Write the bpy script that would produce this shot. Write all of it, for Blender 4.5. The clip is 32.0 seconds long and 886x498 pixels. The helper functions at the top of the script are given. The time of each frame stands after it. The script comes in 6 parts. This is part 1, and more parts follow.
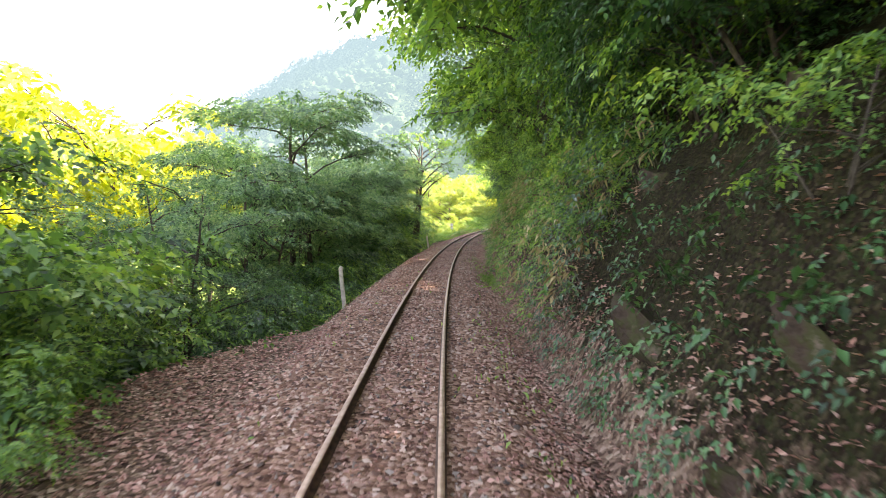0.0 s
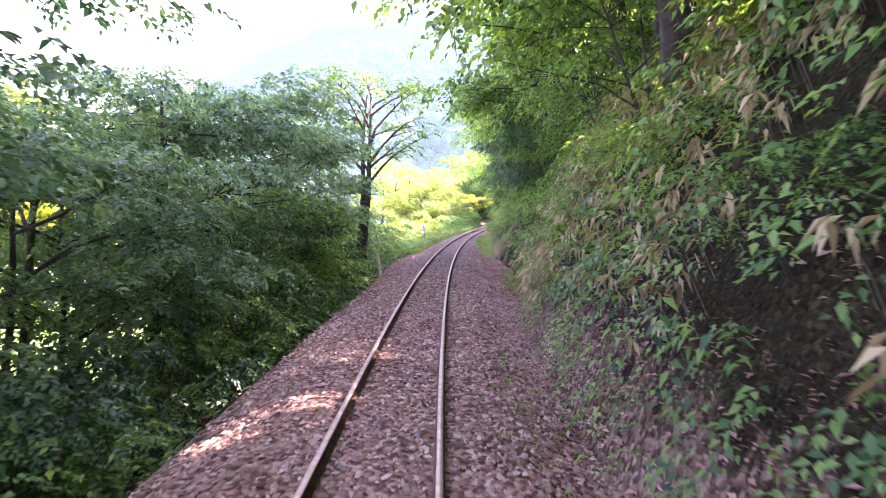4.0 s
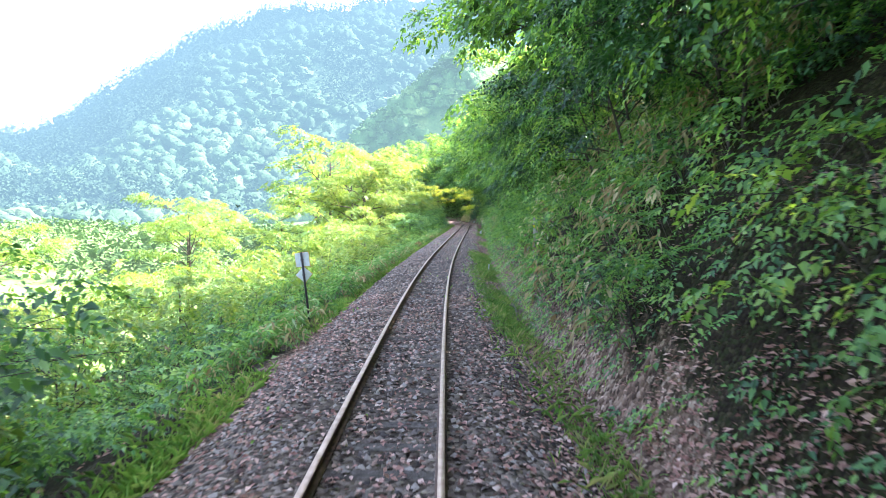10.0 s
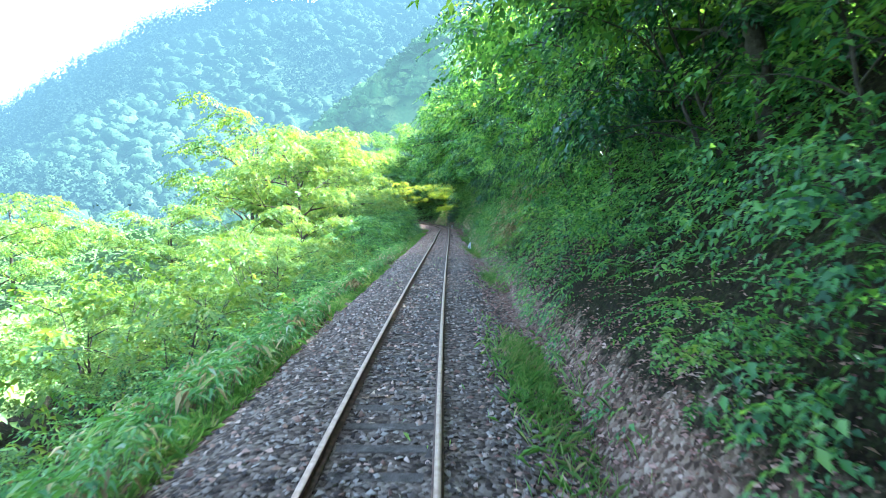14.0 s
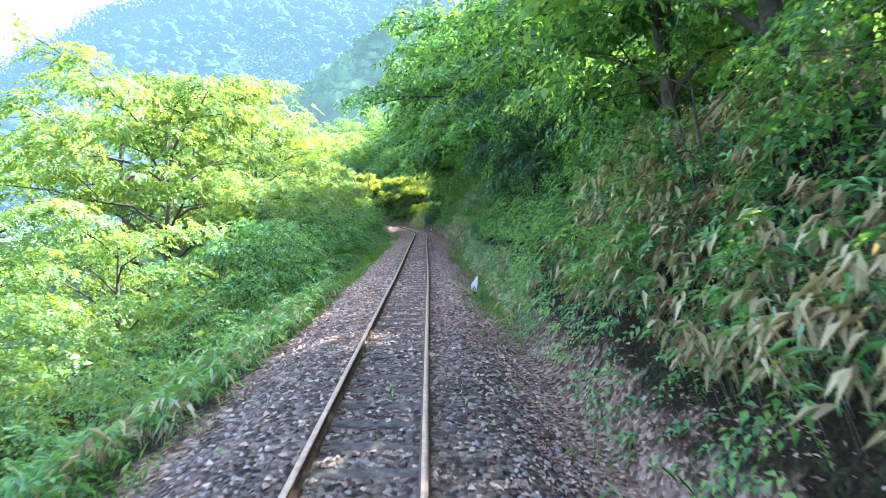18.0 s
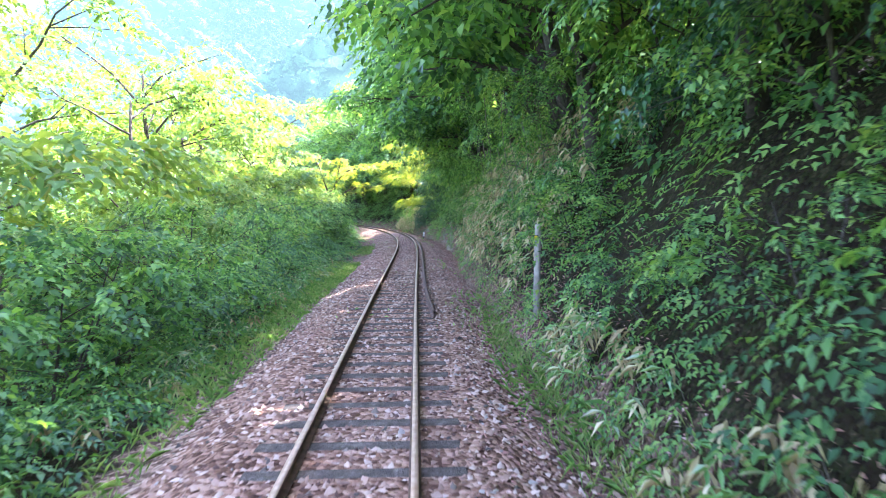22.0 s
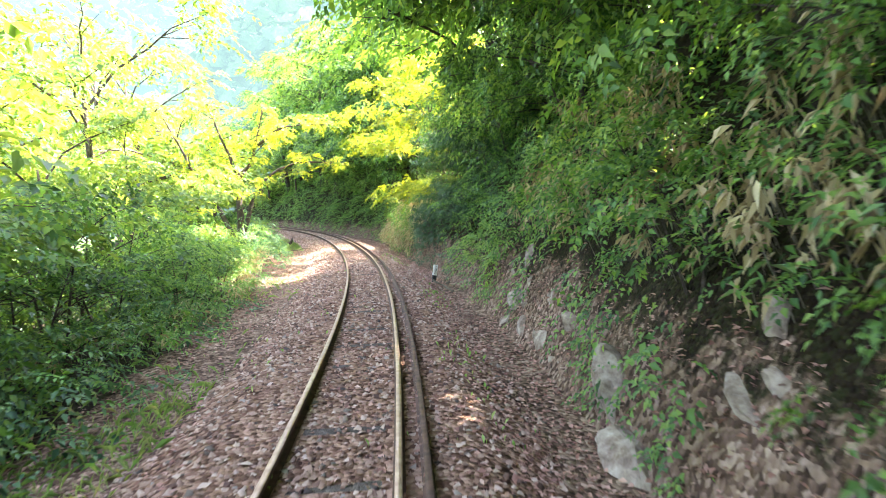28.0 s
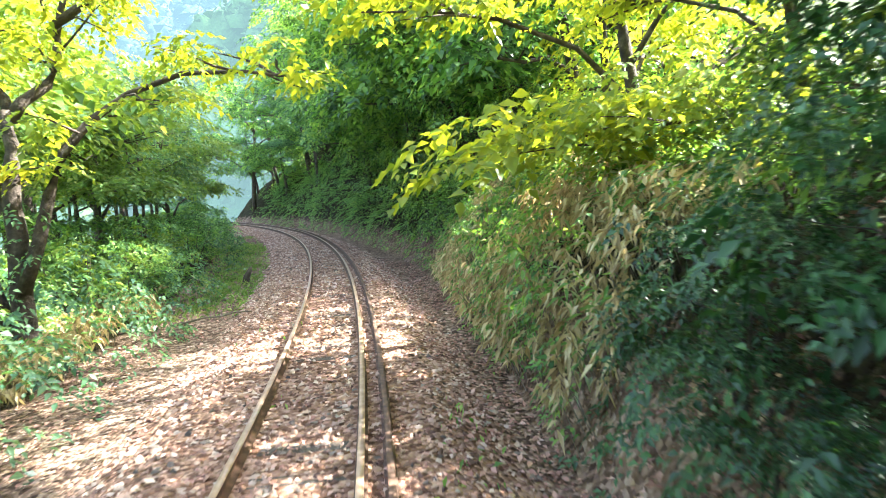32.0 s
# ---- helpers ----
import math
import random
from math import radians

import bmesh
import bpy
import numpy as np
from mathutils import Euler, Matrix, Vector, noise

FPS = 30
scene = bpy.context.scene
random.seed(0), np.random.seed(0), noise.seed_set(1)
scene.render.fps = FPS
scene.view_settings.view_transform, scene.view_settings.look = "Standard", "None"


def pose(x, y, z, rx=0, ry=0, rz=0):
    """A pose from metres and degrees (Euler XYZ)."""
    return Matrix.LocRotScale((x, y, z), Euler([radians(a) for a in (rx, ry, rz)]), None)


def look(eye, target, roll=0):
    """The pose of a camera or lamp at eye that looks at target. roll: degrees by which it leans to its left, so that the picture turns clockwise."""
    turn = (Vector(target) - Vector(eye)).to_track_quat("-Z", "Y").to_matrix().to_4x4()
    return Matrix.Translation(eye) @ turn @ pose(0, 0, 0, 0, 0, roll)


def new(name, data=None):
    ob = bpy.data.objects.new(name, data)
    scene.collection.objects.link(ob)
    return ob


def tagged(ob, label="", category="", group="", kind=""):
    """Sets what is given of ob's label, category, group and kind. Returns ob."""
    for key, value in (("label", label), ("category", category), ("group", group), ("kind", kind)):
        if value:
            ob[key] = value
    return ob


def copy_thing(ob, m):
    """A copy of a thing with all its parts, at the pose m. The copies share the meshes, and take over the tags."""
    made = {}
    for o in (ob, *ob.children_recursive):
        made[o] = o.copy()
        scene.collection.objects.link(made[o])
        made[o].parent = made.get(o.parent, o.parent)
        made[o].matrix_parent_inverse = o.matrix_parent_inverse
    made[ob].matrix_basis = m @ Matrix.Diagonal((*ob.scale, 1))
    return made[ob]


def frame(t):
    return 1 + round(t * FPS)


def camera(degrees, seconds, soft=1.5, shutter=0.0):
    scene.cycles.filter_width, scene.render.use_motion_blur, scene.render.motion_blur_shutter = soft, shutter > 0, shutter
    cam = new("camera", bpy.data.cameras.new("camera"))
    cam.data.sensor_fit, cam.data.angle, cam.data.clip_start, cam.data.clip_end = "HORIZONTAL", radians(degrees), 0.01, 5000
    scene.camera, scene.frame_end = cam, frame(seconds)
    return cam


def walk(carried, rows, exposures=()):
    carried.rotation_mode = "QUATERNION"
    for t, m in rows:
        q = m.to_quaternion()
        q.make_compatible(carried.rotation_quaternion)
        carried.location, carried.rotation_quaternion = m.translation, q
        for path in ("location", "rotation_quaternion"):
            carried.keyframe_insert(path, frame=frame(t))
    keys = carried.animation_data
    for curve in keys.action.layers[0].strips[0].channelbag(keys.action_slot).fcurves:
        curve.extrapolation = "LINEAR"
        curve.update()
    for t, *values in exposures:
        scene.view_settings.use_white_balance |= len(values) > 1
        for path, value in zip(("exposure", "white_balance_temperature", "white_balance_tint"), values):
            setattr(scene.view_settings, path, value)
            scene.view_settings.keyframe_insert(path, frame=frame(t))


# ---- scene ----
cam = camera(72.0, 32.0, soft=0.75, shutter=0.2)
# seconds, place, yaw, pitch, roll
PATH = [
    (0, 0.503, 0.000, 2.275, -0.45, -3.23, -1.49),
    (1, 0.536, 6.224, 2.275, -1.07, -3.26, -1.43),
    (2, 0.630, 12.404, 2.275, -1.70, -3.29, -1.37),
    (3, 0.787, 18.541, 2.275, -2.38, -3.32, -1.31),
    (4, 1.012, 24.633, 2.275, -3.12, -3.35, -1.25),
    (5, 1.309, 30.685, 2.275, -3.78, -3.44, -1.12),
    (6, 1.679, 36.706, 2.275, -4.41, -3.52, -0.99),
    (7, 2.114, 42.694, 2.275, -5.00, -3.60, -0.85),
    (8, 2.614, 48.649, 2.275, -5.61, -3.68, -0.72),
    (9, 3.185, 54.577, 2.275, -6.24, -3.66, -0.74),
    (10, 3.825, 60.490, 2.275, -6.87, -3.64, -0.76),
    (11, 4.531, 66.386, 2.275, -7.42, -3.62, -0.78),
    (12, 5.289, 72.267, 2.275, -7.86, -3.60, -0.79),
    (13, 6.098, 78.137, 2.275, -8.60, -3.54, -0.70),
    (14, 6.976, 84.000, 2.275, -9.43, -3.48, -0.62),
    (15, 7.921, 89.858, 2.275, -10.16, -3.42, -0.53),
    (16, 8.920, 95.712, 2.275, -10.71, -3.36, -0.44),
    (17, 9.955, 101.543, 2.275, -11.18, -3.46, -0.36),
    (18, 10.994, 107.330, 2.275, -11.56, -3.56, -0.28),
    (19, 12.034, 113.075, 2.275, -11.93, -3.66, -0.20),
    (20, 13.074, 118.776, 2.275, -12.32, -3.75, -0.12),
    (21, 14.106, 124.447, 2.275, -12.44, -3.81, 0.14),
    (22, 15.124, 130.101, 2.275, -12.34, -3.86, 0.41),
    (23, 16.115, 135.736, 2.275, -12.28, -3.91, 0.68),
    (24, 17.092, 141.350, 2.275, -12.39, -3.96, 0.95),
    (25, 18.095, 146.938, 2.275, -12.60, -4.09, 1.13),
    (26, 19.116, 152.507, 2.275, -12.84, -4.22, 1.30),
    (27, 20.134, 158.066, 2.275, -12.70, -4.34, 1.48),
    (28, 21.110, 163.622, 2.275, -12.10, -4.47, 1.65),
    (29, 22.006, 169.227, 2.275, -11.39, -4.69, 1.78),
    (30, 22.767, 174.930, 2.275, -10.20, -4.92, 1.91),
    (31, 23.344, 180.731, 2.275, -8.62, -5.14, 2.05),
    (32, 23.705, 186.623, 2.275, -6.92, -5.37, 2.18),
]
EXPOSURES = [(0, 3.3, 7900, 21), (1, 3.85, 6200, 42), (2, 3.9, 5900, 46), (3, 3.8, 6300, 48), (6, 3.9, 6250, 59), (7, 3.75, 6500, 57), (8, 3.5, 6800, 50), (9.5, 3.15, 6200, 22), (12, 3.15, 5180, -5), (13, 3.03, 5000, -6), (14, 3.0, 5100, -3),
             (17, 3.05, 5300, 6), (20, 3.5, 5400, 16), (23, 3.88, 5450, 23), (25, 4.15, 5950, 17), (28, 4.0, 6550, 15), (29, 3.75, 6900, 9), (30, 3.65, 7100, 3), (32, 3.5, 6100, 8)]
walk(cam, [(t, pose(x, y, z, 90 + p, r, w)) for t, x, y, z, w, p, r in PATH], EXPOSURES)

# ---- world and sun ----
SUN_EL, SUN_AZ = radians(45), radians(78)
sun_way = Vector((math.sin(SUN_AZ) * math.cos(SUN_EL), math.cos(SUN_AZ) * math.cos(SUN_EL), math.sin(SUN_EL)))
world = bpy.data.worlds.new("sky")
scene.world = world
world.use_nodes = True
wn = world.node_tree.nodes
sky = wn.new("ShaderNodeTexSky")
sky.sky_type, sky.sun_disc = "NISHITA", False
sky.sun_elevation, sky.sun_rotation = SUN_EL, SUN_AZ
sky.air_density, sky.dust_density, sky.ozone_density = 1.0, 3.0, 1.0
wn["Background"].inputs["Strength"].default_value = 0.15
pale = wn.new("ShaderNodeHueSaturation")
pale.inputs["Saturation"].default_value = 0.75
world.node_tree.links.new(sky.outputs[0], pale.inputs["Color"])
world.node_tree.links.new(pale.outputs[0], wn["Background"].inputs["Color"])
sun = new("sun", bpy.data.lights.new("sun", "SUN"))
sun.data.energy, sun.data.angle, sun.data.color = 5.0, radians(0.6), (1.0, 0.93, 0.8)
sun.matrix_world = look(sun_way * 300, (0, 0, 0))

# ---- the line of the track: s metres along it, u metres to its right ----
CURVE = [-1.59, -1.59, -1.59, -1.92, -2.06, -1.79, -1.98, -1.97, -1.33, -2.14, -1.66, -0.35, -0.21, -0.3, 0.89, 0.05, -0.88, 1.29, 4.37, 6.48, 6.7, 6.02, 6.81, 7.94, 9.05, 10.17, 11.28, 11.5, 11.5, 11.5, 11.5, 11.5]
DS = 0.5
GRID = np.arange(-30, 300.01, DS)
bend = np.interp(GRID, np.arange(-10, 301, 10.0), CURVE) / 1000
HEAD = np.concatenate([[0], np.cumsum((bend[1:] + bend[:-1]) / 2 * DS)])
HEAD -= np.interp(0, GRID, HEAD)
mid = (HEAD[1:] + HEAD[:-1]) / 2
LX = np.concatenate([[0], np.cumsum(-np.sin(mid) * DS)])
LY = np.concatenate([[0], np.cumsum(np.cos(mid) * DS)])
LX -= np.interp(0, GRID, LX)
LY -= np.interp(0, GRID, LY)


def at(s, u, z):
    """World places of track places, as arrays."""
    s, u, z = np.broadcast_arrays(np.asarray(s, float), np.asarray(u, float), np.asarray(z, float))
    h = np.interp(s, GRID, HEAD)
    return np.stack([np.interp(s, GRID, LX) + u * np.cos(h), np.interp(s, GRID, LY) + u * np.sin(h), z], -1)


def turn(s, v):
    """World directions of track directions (right, ahead, up)."""
    h = np.interp(s, GRID, HEAD)
    c, k = np.cos(h), np.sin(h)
    return np.stack([v[..., 0] * c - v[..., 1] * k, v[..., 0] * k + v[..., 1] * c, v[..., 2]], -1)


rng = np.random.default_rng(5)
TABLE = rng.random((256, 256))


def noise2(x, y, seed=0):
    """Smooth value noise from 0 to 1 on arrays."""
    x, y = np.asarray(x, float) + seed * 17.3, np.asarray(y, float) + seed * 31.7
    xi, yi = np.floor(x).astype(int), np.floor(y).astype(int)
    fx, fy = x - xi, y - yi
    fx, fy = fx * fx * (3 - 2 * fx), fy * fy * (3 - 2 * fy)
    g = lambda a, b: TABLE[a % 256, b % 256]
    return (g(xi, yi) * (1 - fx) + g(xi + 1, yi) * fx) * (1 - fy) + (g(xi, yi + 1) * (1 - fx) + g(xi + 1, yi + 1) * fx) * fy


def fractal(x, y, seed=0, octaves=3):
    total, size, weight = 0, 1.0, 0
    for i in range(octaves):
        total = total + noise2(x * 2 ** i, y * 2 ** i, seed + i) * size
        weight += size
        size *= 0.5
    return total / weight


def smooth(a, b, x):
    f = np.clip((x - a) / (b - a), 0, 1)
    return f * f * (3 - 2 * f)


FOOT_S = [-30, 0, 20, 35, 41, 47, 56, 62, 72, 80, 95, 108, 120, 132, 145, 155, 165, 175, 185, 194, 200, 207, 214, 225, 300]
FOOT_U = [2.7, 2.6, 2.4, 2.4, 2.7, 3.5, 3.5, 3.1, 2.7, 2.5, 2.5, 2.8, 2.7, 2.8, 2.7, 2.5, 2.8, 3.0, 2.9, 2.7, 2.8, 3.4, 3.4, 3.0, 3.0]


def foot(s):
    """Where the cut slope on the right begins."""
    return np.interp(s, FOOT_S, FOOT_U)


def gully(s, u):
    """0 on the plain hillside, 1 in the side valley that lets the sun in."""
    return np.exp(-((s - 196.4 - 0.36 * (u - 3)) / (3.4 + 0.05 * np.maximum(u, 0))) ** 2) * smooth(5.4, 8, u)


def ground(s, u):
    """Height of the ground over the rail heads' plane."""
    s, u = np.broadcast_arrays(np.asarray(s, float), np.asarray(u, float))
    bed = np.where(np.abs(u) < 0.6, np.interp(s, [40, 58, 145, 158], [-0.155, -0.172, -0.172, -0.16]), np.interp(s, [122, 129, 146, 155], [-0.148, -0.176, -0.176, -0.148]))
    z = np.where(np.abs(u) < 1.35, bed, -0.15 - (np.abs(u) - 1.35) * 0.38)
    z = np.maximum(z, -0.5)
    # right: verge, cut face, hillside
    f = foot(s)
    rough = (fractal(s * 0.5, u * 0.8, 3) - 0.5) * 0.9
    steep = np.interp(s, [0, 30, 50, 70, 95, 120, 145, 175, 184, 200, 207, 300], [2.0, 2.1, 2.2, 1.9, 1.25, 1.3, 1.7, 1.9, 1.8, 1.6, 1.5, 1.6])
    face = np.interp(s, [0, 60, 90, 130, 160, 187, 193, 206, 213, 300], [4.0, 4.5, 3.5, 3.5, 3.8, 3.8, 2.0, 1.9, 3.8, 4.0])
    w = np.maximum(u - f, 0)
    rise = np.minimum(w * steep, face) + np.maximum(w - face / steep, 0) * np.interp(s, [0, 22, 36, 55, 65, 145, 155, 178, 189, 193, 206, 214], [1.06, 1.06, 1.0, 1.0, 0.845, 0.845, 1.04, 1.04, 0.92, 0.5, 0.45, 0.9])
    cap = np.interp(s, [0, 58, 66, 146, 156, 182, 190], [34, 34, 26, 26, 40, 40, 26])
    rise = np.where(rise > cap, cap + (rise - cap) * 0.35, rise)
    rise = rise * (1 - 0.8 * gully(s, u)) + rough * smooth(0, 1.2, w)
    rise = rise * (1 - 0.6 * smooth(245, 285, s))
    z = np.where(u > f, -0.42 + rise, z)
    # left: shelf, bank, valley floor
    shelf = np.interp(s, [-30, 4, 11, 15, 50, 58, 66, 72, 120, 150, 165, 230, 300], [6.5, 5.6, 4.6, 2.4, 2.4, 3.0, 3.4, 2.7, 2.6, 3.0, 4.5, 6.5, 8])
    drop = np.interp(s, [-30, 10, 18, 50, 62, 80, 130, 150, 165, 300], [0.5, 0.7, 0.85, 0.8, 0.5, 0.5, 0.4, 0.3, 0.2, 0.15])
    low = np.interp(s, [-30, 50, 80, 150, 300], [-7, -7, -5.2, -5.0, -5.0])
    v = np.maximum(-u - shelf, 0)
    left = np.maximum(-0.5 - np.maximum(-u - 2.2, 0) * 0.06 - v * drop, low + 0 * v) + (fractal(s * 0.4, u * 0.4, 9) - 0.5) * 0.7 * smooth(0.2, 2.5, v)
    return np.where(u < -2.2, left, z)


# ---- materials ----
def material(name):
    m = bpy.data.materials.new(name)
    m.use_nodes = True
    nt = m.node_tree
    return m, nt.nodes, nt.links.new, nt.nodes["Principled BSDF"]


def ramp(nodes, stops):
    r = nodes.new("ShaderNodeValToRGB")
    r.color_ramp.elements[0].position, r.color_ramp.elements[0].color = stops[0][0], (*stops[0][1], 1)
    r.color_ramp.elements[1].position, r.color_ramp.elements[1].color = stops[-1][0], (*stops[-1][1], 1)
    for p, c in stops[1:-1]:
        r.color_ramp.elements.new(p).color = (*c, 1)
    return r


def leaf_material(name, stops, glow, through_share=0.4, rough=0.45):
    """Leaves: each one of its own shade, glossy above, light shining through them."""
    m, nodes, link, b = material(name)
    g = nodes.new("ShaderNodeNewGeometry")
    o = nodes.new("ShaderNodeObjectInfo")
    n = nodes.new("ShaderNodeTexNoise")
    n.inputs["Scale"].default_value = 0.55
    link(g.outputs["Position"], n.inputs["Vector"])
    mix = nodes.new("ShaderNodeMath")
    mix.operation = "MULTIPLY_ADD"
    link(g.outputs["Random Per Island"], mix.inputs[0])
    mix.inputs[1].default_value = 0.6
    n2 = nodes.new("ShaderNodeTexNoise")
    n2.inputs["Scale"].default_value, n2.inputs["Detail"].default_value = 2.3, 1
    link(g.outputs["Position"], n2.inputs["Vector"])
    fine = nodes.new("ShaderNodeMath")
    fine.operation = "MULTIPLY_ADD"
    link(n2.outputs["Fac"], fine.inputs[0])
    fine.inputs[1].default_value, fine.inputs[2].default_value = 0.5, -0.52
    add = nodes.new("ShaderNodeMath")
    add.operation = "MULTIPLY_ADD"
    link(n.outputs["Fac"], add.inputs[0])
    add.inputs[1].default_value = 0.9
    link(fine.outputs[0], add.inputs[2])
    link(add.outputs[0], mix.inputs[2])
    per = nodes.new("ShaderNodeMath")
    per.operation = "MULTIPLY_ADD"
    link(o.outputs["Random"], per.inputs[0])
    per.inputs[1].default_value = 0.22
    link(mix.outputs[0], per.inputs[2])
    r = ramp(nodes, stops)
    link(per.outputs[0], r.inputs[0])
    link(r.outputs[0], b.inputs["Base Color"])
    b.inputs["Roughness"].default_value = rough
    b.inputs["Specular IOR Level"].default_value = 0.4
    t = nodes.new("ShaderNodeBsdfTranslucent")
    hue = nodes.new("ShaderNodeMixRGB")
    hue.blend_type = "MULTIPLY"
    hue.inputs[0].default_value = 1
    link(r.outputs[0], hue.inputs[1])
    hue.inputs[2].default_value = (*glow, 1)
    link(hue.outputs[0], t.inputs["Color"])
    ms = nodes.new("ShaderNodeMixShader")
    ms.inputs[0].default_value = through_share
    link(b.outputs[0], ms.inputs[1])
    link(t.outputs[0], ms.inputs[2])
    link(ms.outputs[0], nodes["Material Output"].inputs[0])
    return m


LEAF = leaf_material("leaf_green", [(0.1, (0.0141, 0.04, 0.0127)), (0.4, (0.0403, 0.11, 0.0291)), (0.75, (0.1309, 0.27, 0.0655)), (1, (0.2417, 0.37, 0.1001))], (2.6, 2.0, 0.7))
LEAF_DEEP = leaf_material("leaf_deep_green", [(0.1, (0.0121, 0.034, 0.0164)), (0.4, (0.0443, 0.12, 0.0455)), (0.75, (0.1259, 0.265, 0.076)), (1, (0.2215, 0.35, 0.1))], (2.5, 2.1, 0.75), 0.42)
LEAF_YOUNG = leaf_material("leaf_young", [(0.1, (0.0541, 0.1275, 0.0351)), (0.5, (0.0991, 0.204, 0.0527)), (0.9, (0.1712, 0.2805, 0.079)), (1, (0.2433, 0.306, 0.1053))], (2.4, 1.65, 0.55), 0.45)
LEAF_DRY = leaf_material("leaf_dry", [(0.1, (0.14, 0.095, 0.045)), (0.4, (0.33, 0.255, 0.135)), (0.75, (0.55, 0.46, 0.26)), (1, (0.72, 0.64, 0.42))], (1.2, 1.0, 0.7), 0.25, 0.7)
# darkened copy of the leaf green: deep shade put into the colour
LEAF_SHADED = leaf_material("leaf_shade_darkened", [(0.1, (0.0066, 0.022, 0.0098)), (0.45, (0.019, 0.062, 0.0224)), (0.8, (0.0475, 0.125, 0.042)), (1, (0.0808, 0.18, 0.063))], (2.0, 1.9, 0.7), 0.2, 0.35)
SASA = leaf_material("leaf_bamboo_grass", [(0.1, (0.05, 0.14, 0.045)), (0.45, (0.118, 0.265, 0.085)), (0.75, (0.205, 0.37, 0.15)), (0.95, (0.4028, 0.47, 0.4004)), (1, (0.475, 0.5, 0.42))], (2.0, 1.7, 0.6), 0.33)
GRASS = leaf_material("grass_blade", [(0.1, (0.075, 0.175, 0.055)), (0.5, (0.1615, 0.33, 0.1)), (0.85, (0.285, 0.4, 0.18)), (1, (0.4275, 0.42, 0.308))], (2.0, 1.7, 0.6), 0.45, 0.6)
# leaf green with the bluish tone of haze mixed into its colour
LEAF_HAZE_TINT = leaf_material("leaf_haze_tint", [(0.1, (0.0109, 0.0333, 0.0238)), (0.4, (0.0424, 0.1147, 0.0654)), (0.75, (0.1129, 0.2294, 0.119)), (1, (0.1915, 0.3034, 0.1785))], (2.2, 1.9, 0.85), 0.42)
SPRAY = leaf_material("leaf_fresh_green", [(0.1, (0.0302, 0.1, 0.0328)), (0.4, (0.0755, 0.21, 0.0601)), (0.75, (0.151, 0.33, 0.091)), (1, (0.2517, 0.41, 0.1274))], (2.2, 1.8, 0.6), 0.4)
# leaf green with the sun's yellow brightening put into its colour
LEAF_SUN_TINT = leaf_material("leaf_sunlight_tint", [(0.1, (0.0859, 0.171, 0.0312)), (0.5, (0.1622, 0.27, 0.0468)), (0.9, (0.2576, 0.36, 0.0702)), (1, (0.3339, 0.378, 0.0936))], (2.5, 1.65, 0.4), 0.55)
LITTER = leaf_material("leaf_litter", [(0.1, (0.12, 0.055, 0.044)), (0.4, (0.32, 0.16, 0.125)), (0.75, (0.52, 0.32, 0.255)), (1, (0.66, 0.5, 0.41))], (1.1, 0.9, 0.8), 0.12, 0.75)


def mottled(name, stops, scale, fine, bump, rough=0.85, spec=0.3, detail=6.0):
    m, nodes, link, b = material(name)
    tc = nodes.new("ShaderNodeNewGeometry")
    n = nodes.new("ShaderNodeTexNoise")
    n.inputs["Scale"].default_value, n.inputs["Detail"].default_value, n.inputs["Roughness"].default_value = scale, detail, 0.65
    link(tc.outputs["Position"], n.inputs["Vector"])
    r = ramp(nodes, stops)
    link(n.outputs["Fac"], r.inputs[0])
    link(r.outputs[0], b.inputs["Base Color"])
    n2 = nodes.new("ShaderNodeTexNoise")
    n2.inputs["Scale"].default_value, n2.inputs["Detail"].default_value = fine, 5
    link(tc.outputs["Position"], n2.inputs["Vector"])
    bp = nodes.new("ShaderNodeBump")
    bp.inputs["Strength"].default_value, bp.inputs["Distance"].default_value = bump, 0.03
    link(n2.outputs["Fac"], bp.inputs["Height"])
    link(bp.outputs[0], b.inputs["Normal"])
    b.inputs["Roughness"].default_value, b.inputs["Specular IOR Level"].default_value = rough, spec
    return m


BARK = mottled("bark", [(0.3, (0.025, 0.02, 0.017)), (0.55, (0.07, 0.055, 0.045)), (0.75, (0.14, 0.12, 0.10))], 6, 28, 0.8)
BARK_PALE = mottled("bark_pale", [(0.3, (0.10, 0.085, 0.065)), (0.55, (0.2, 0.17, 0.13)), (0.75, (0.33, 0.3, 0.25))], 6, 28, 0.6)
ROCK = mottled("cut_rock", [(0.3, (0.012, 0.009, 0.007)), (0.46, (0.06, 0.042, 0.032)), (0.58, (0.045, 0.05, 0.02)), (0.68, (0.13, 0.1, 0.08)), (0.8, (0.26, 0.21, 0.17))], 3.5, 14, 1.0, 0.95, 0.1)
ROCK_PALE = mottled("pale_rock", [(0.28, (0.07, 0.05, 0.038)), (0.42, (0.22, 0.17, 0.135)), (0.58, (0.38, 0.32, 0.26)), (0.75, (0.56, 0.5, 0.43))], 4.5, 11, 1.0, 0.95, 0.1)
TIMBER = mottled("sleeper_timber", [(0.3, (0.04, 0.03, 0.024)), (0.55, (0.1, 0.08, 0.066)), (0.75, (0.2, 0.165, 0.14))], 9, 45, 0.7)
CONCRETE = mottled("weathered_concrete", [(0.3, (0.16, 0.14, 0.12)), (0.55, (0.33, 0.295, 0.26)), (0.75, (0.46, 0.42, 0.38))], 5, 60, 0.3)
WEATHERED = mottled("weathered_white_wood", [(0.3, (0.36, 0.31, 0.25)), (0.5, (0.6, 0.54, 0.46)), (0.7, (0.74, 0.69, 0.6))], 7, 50, 0.4)
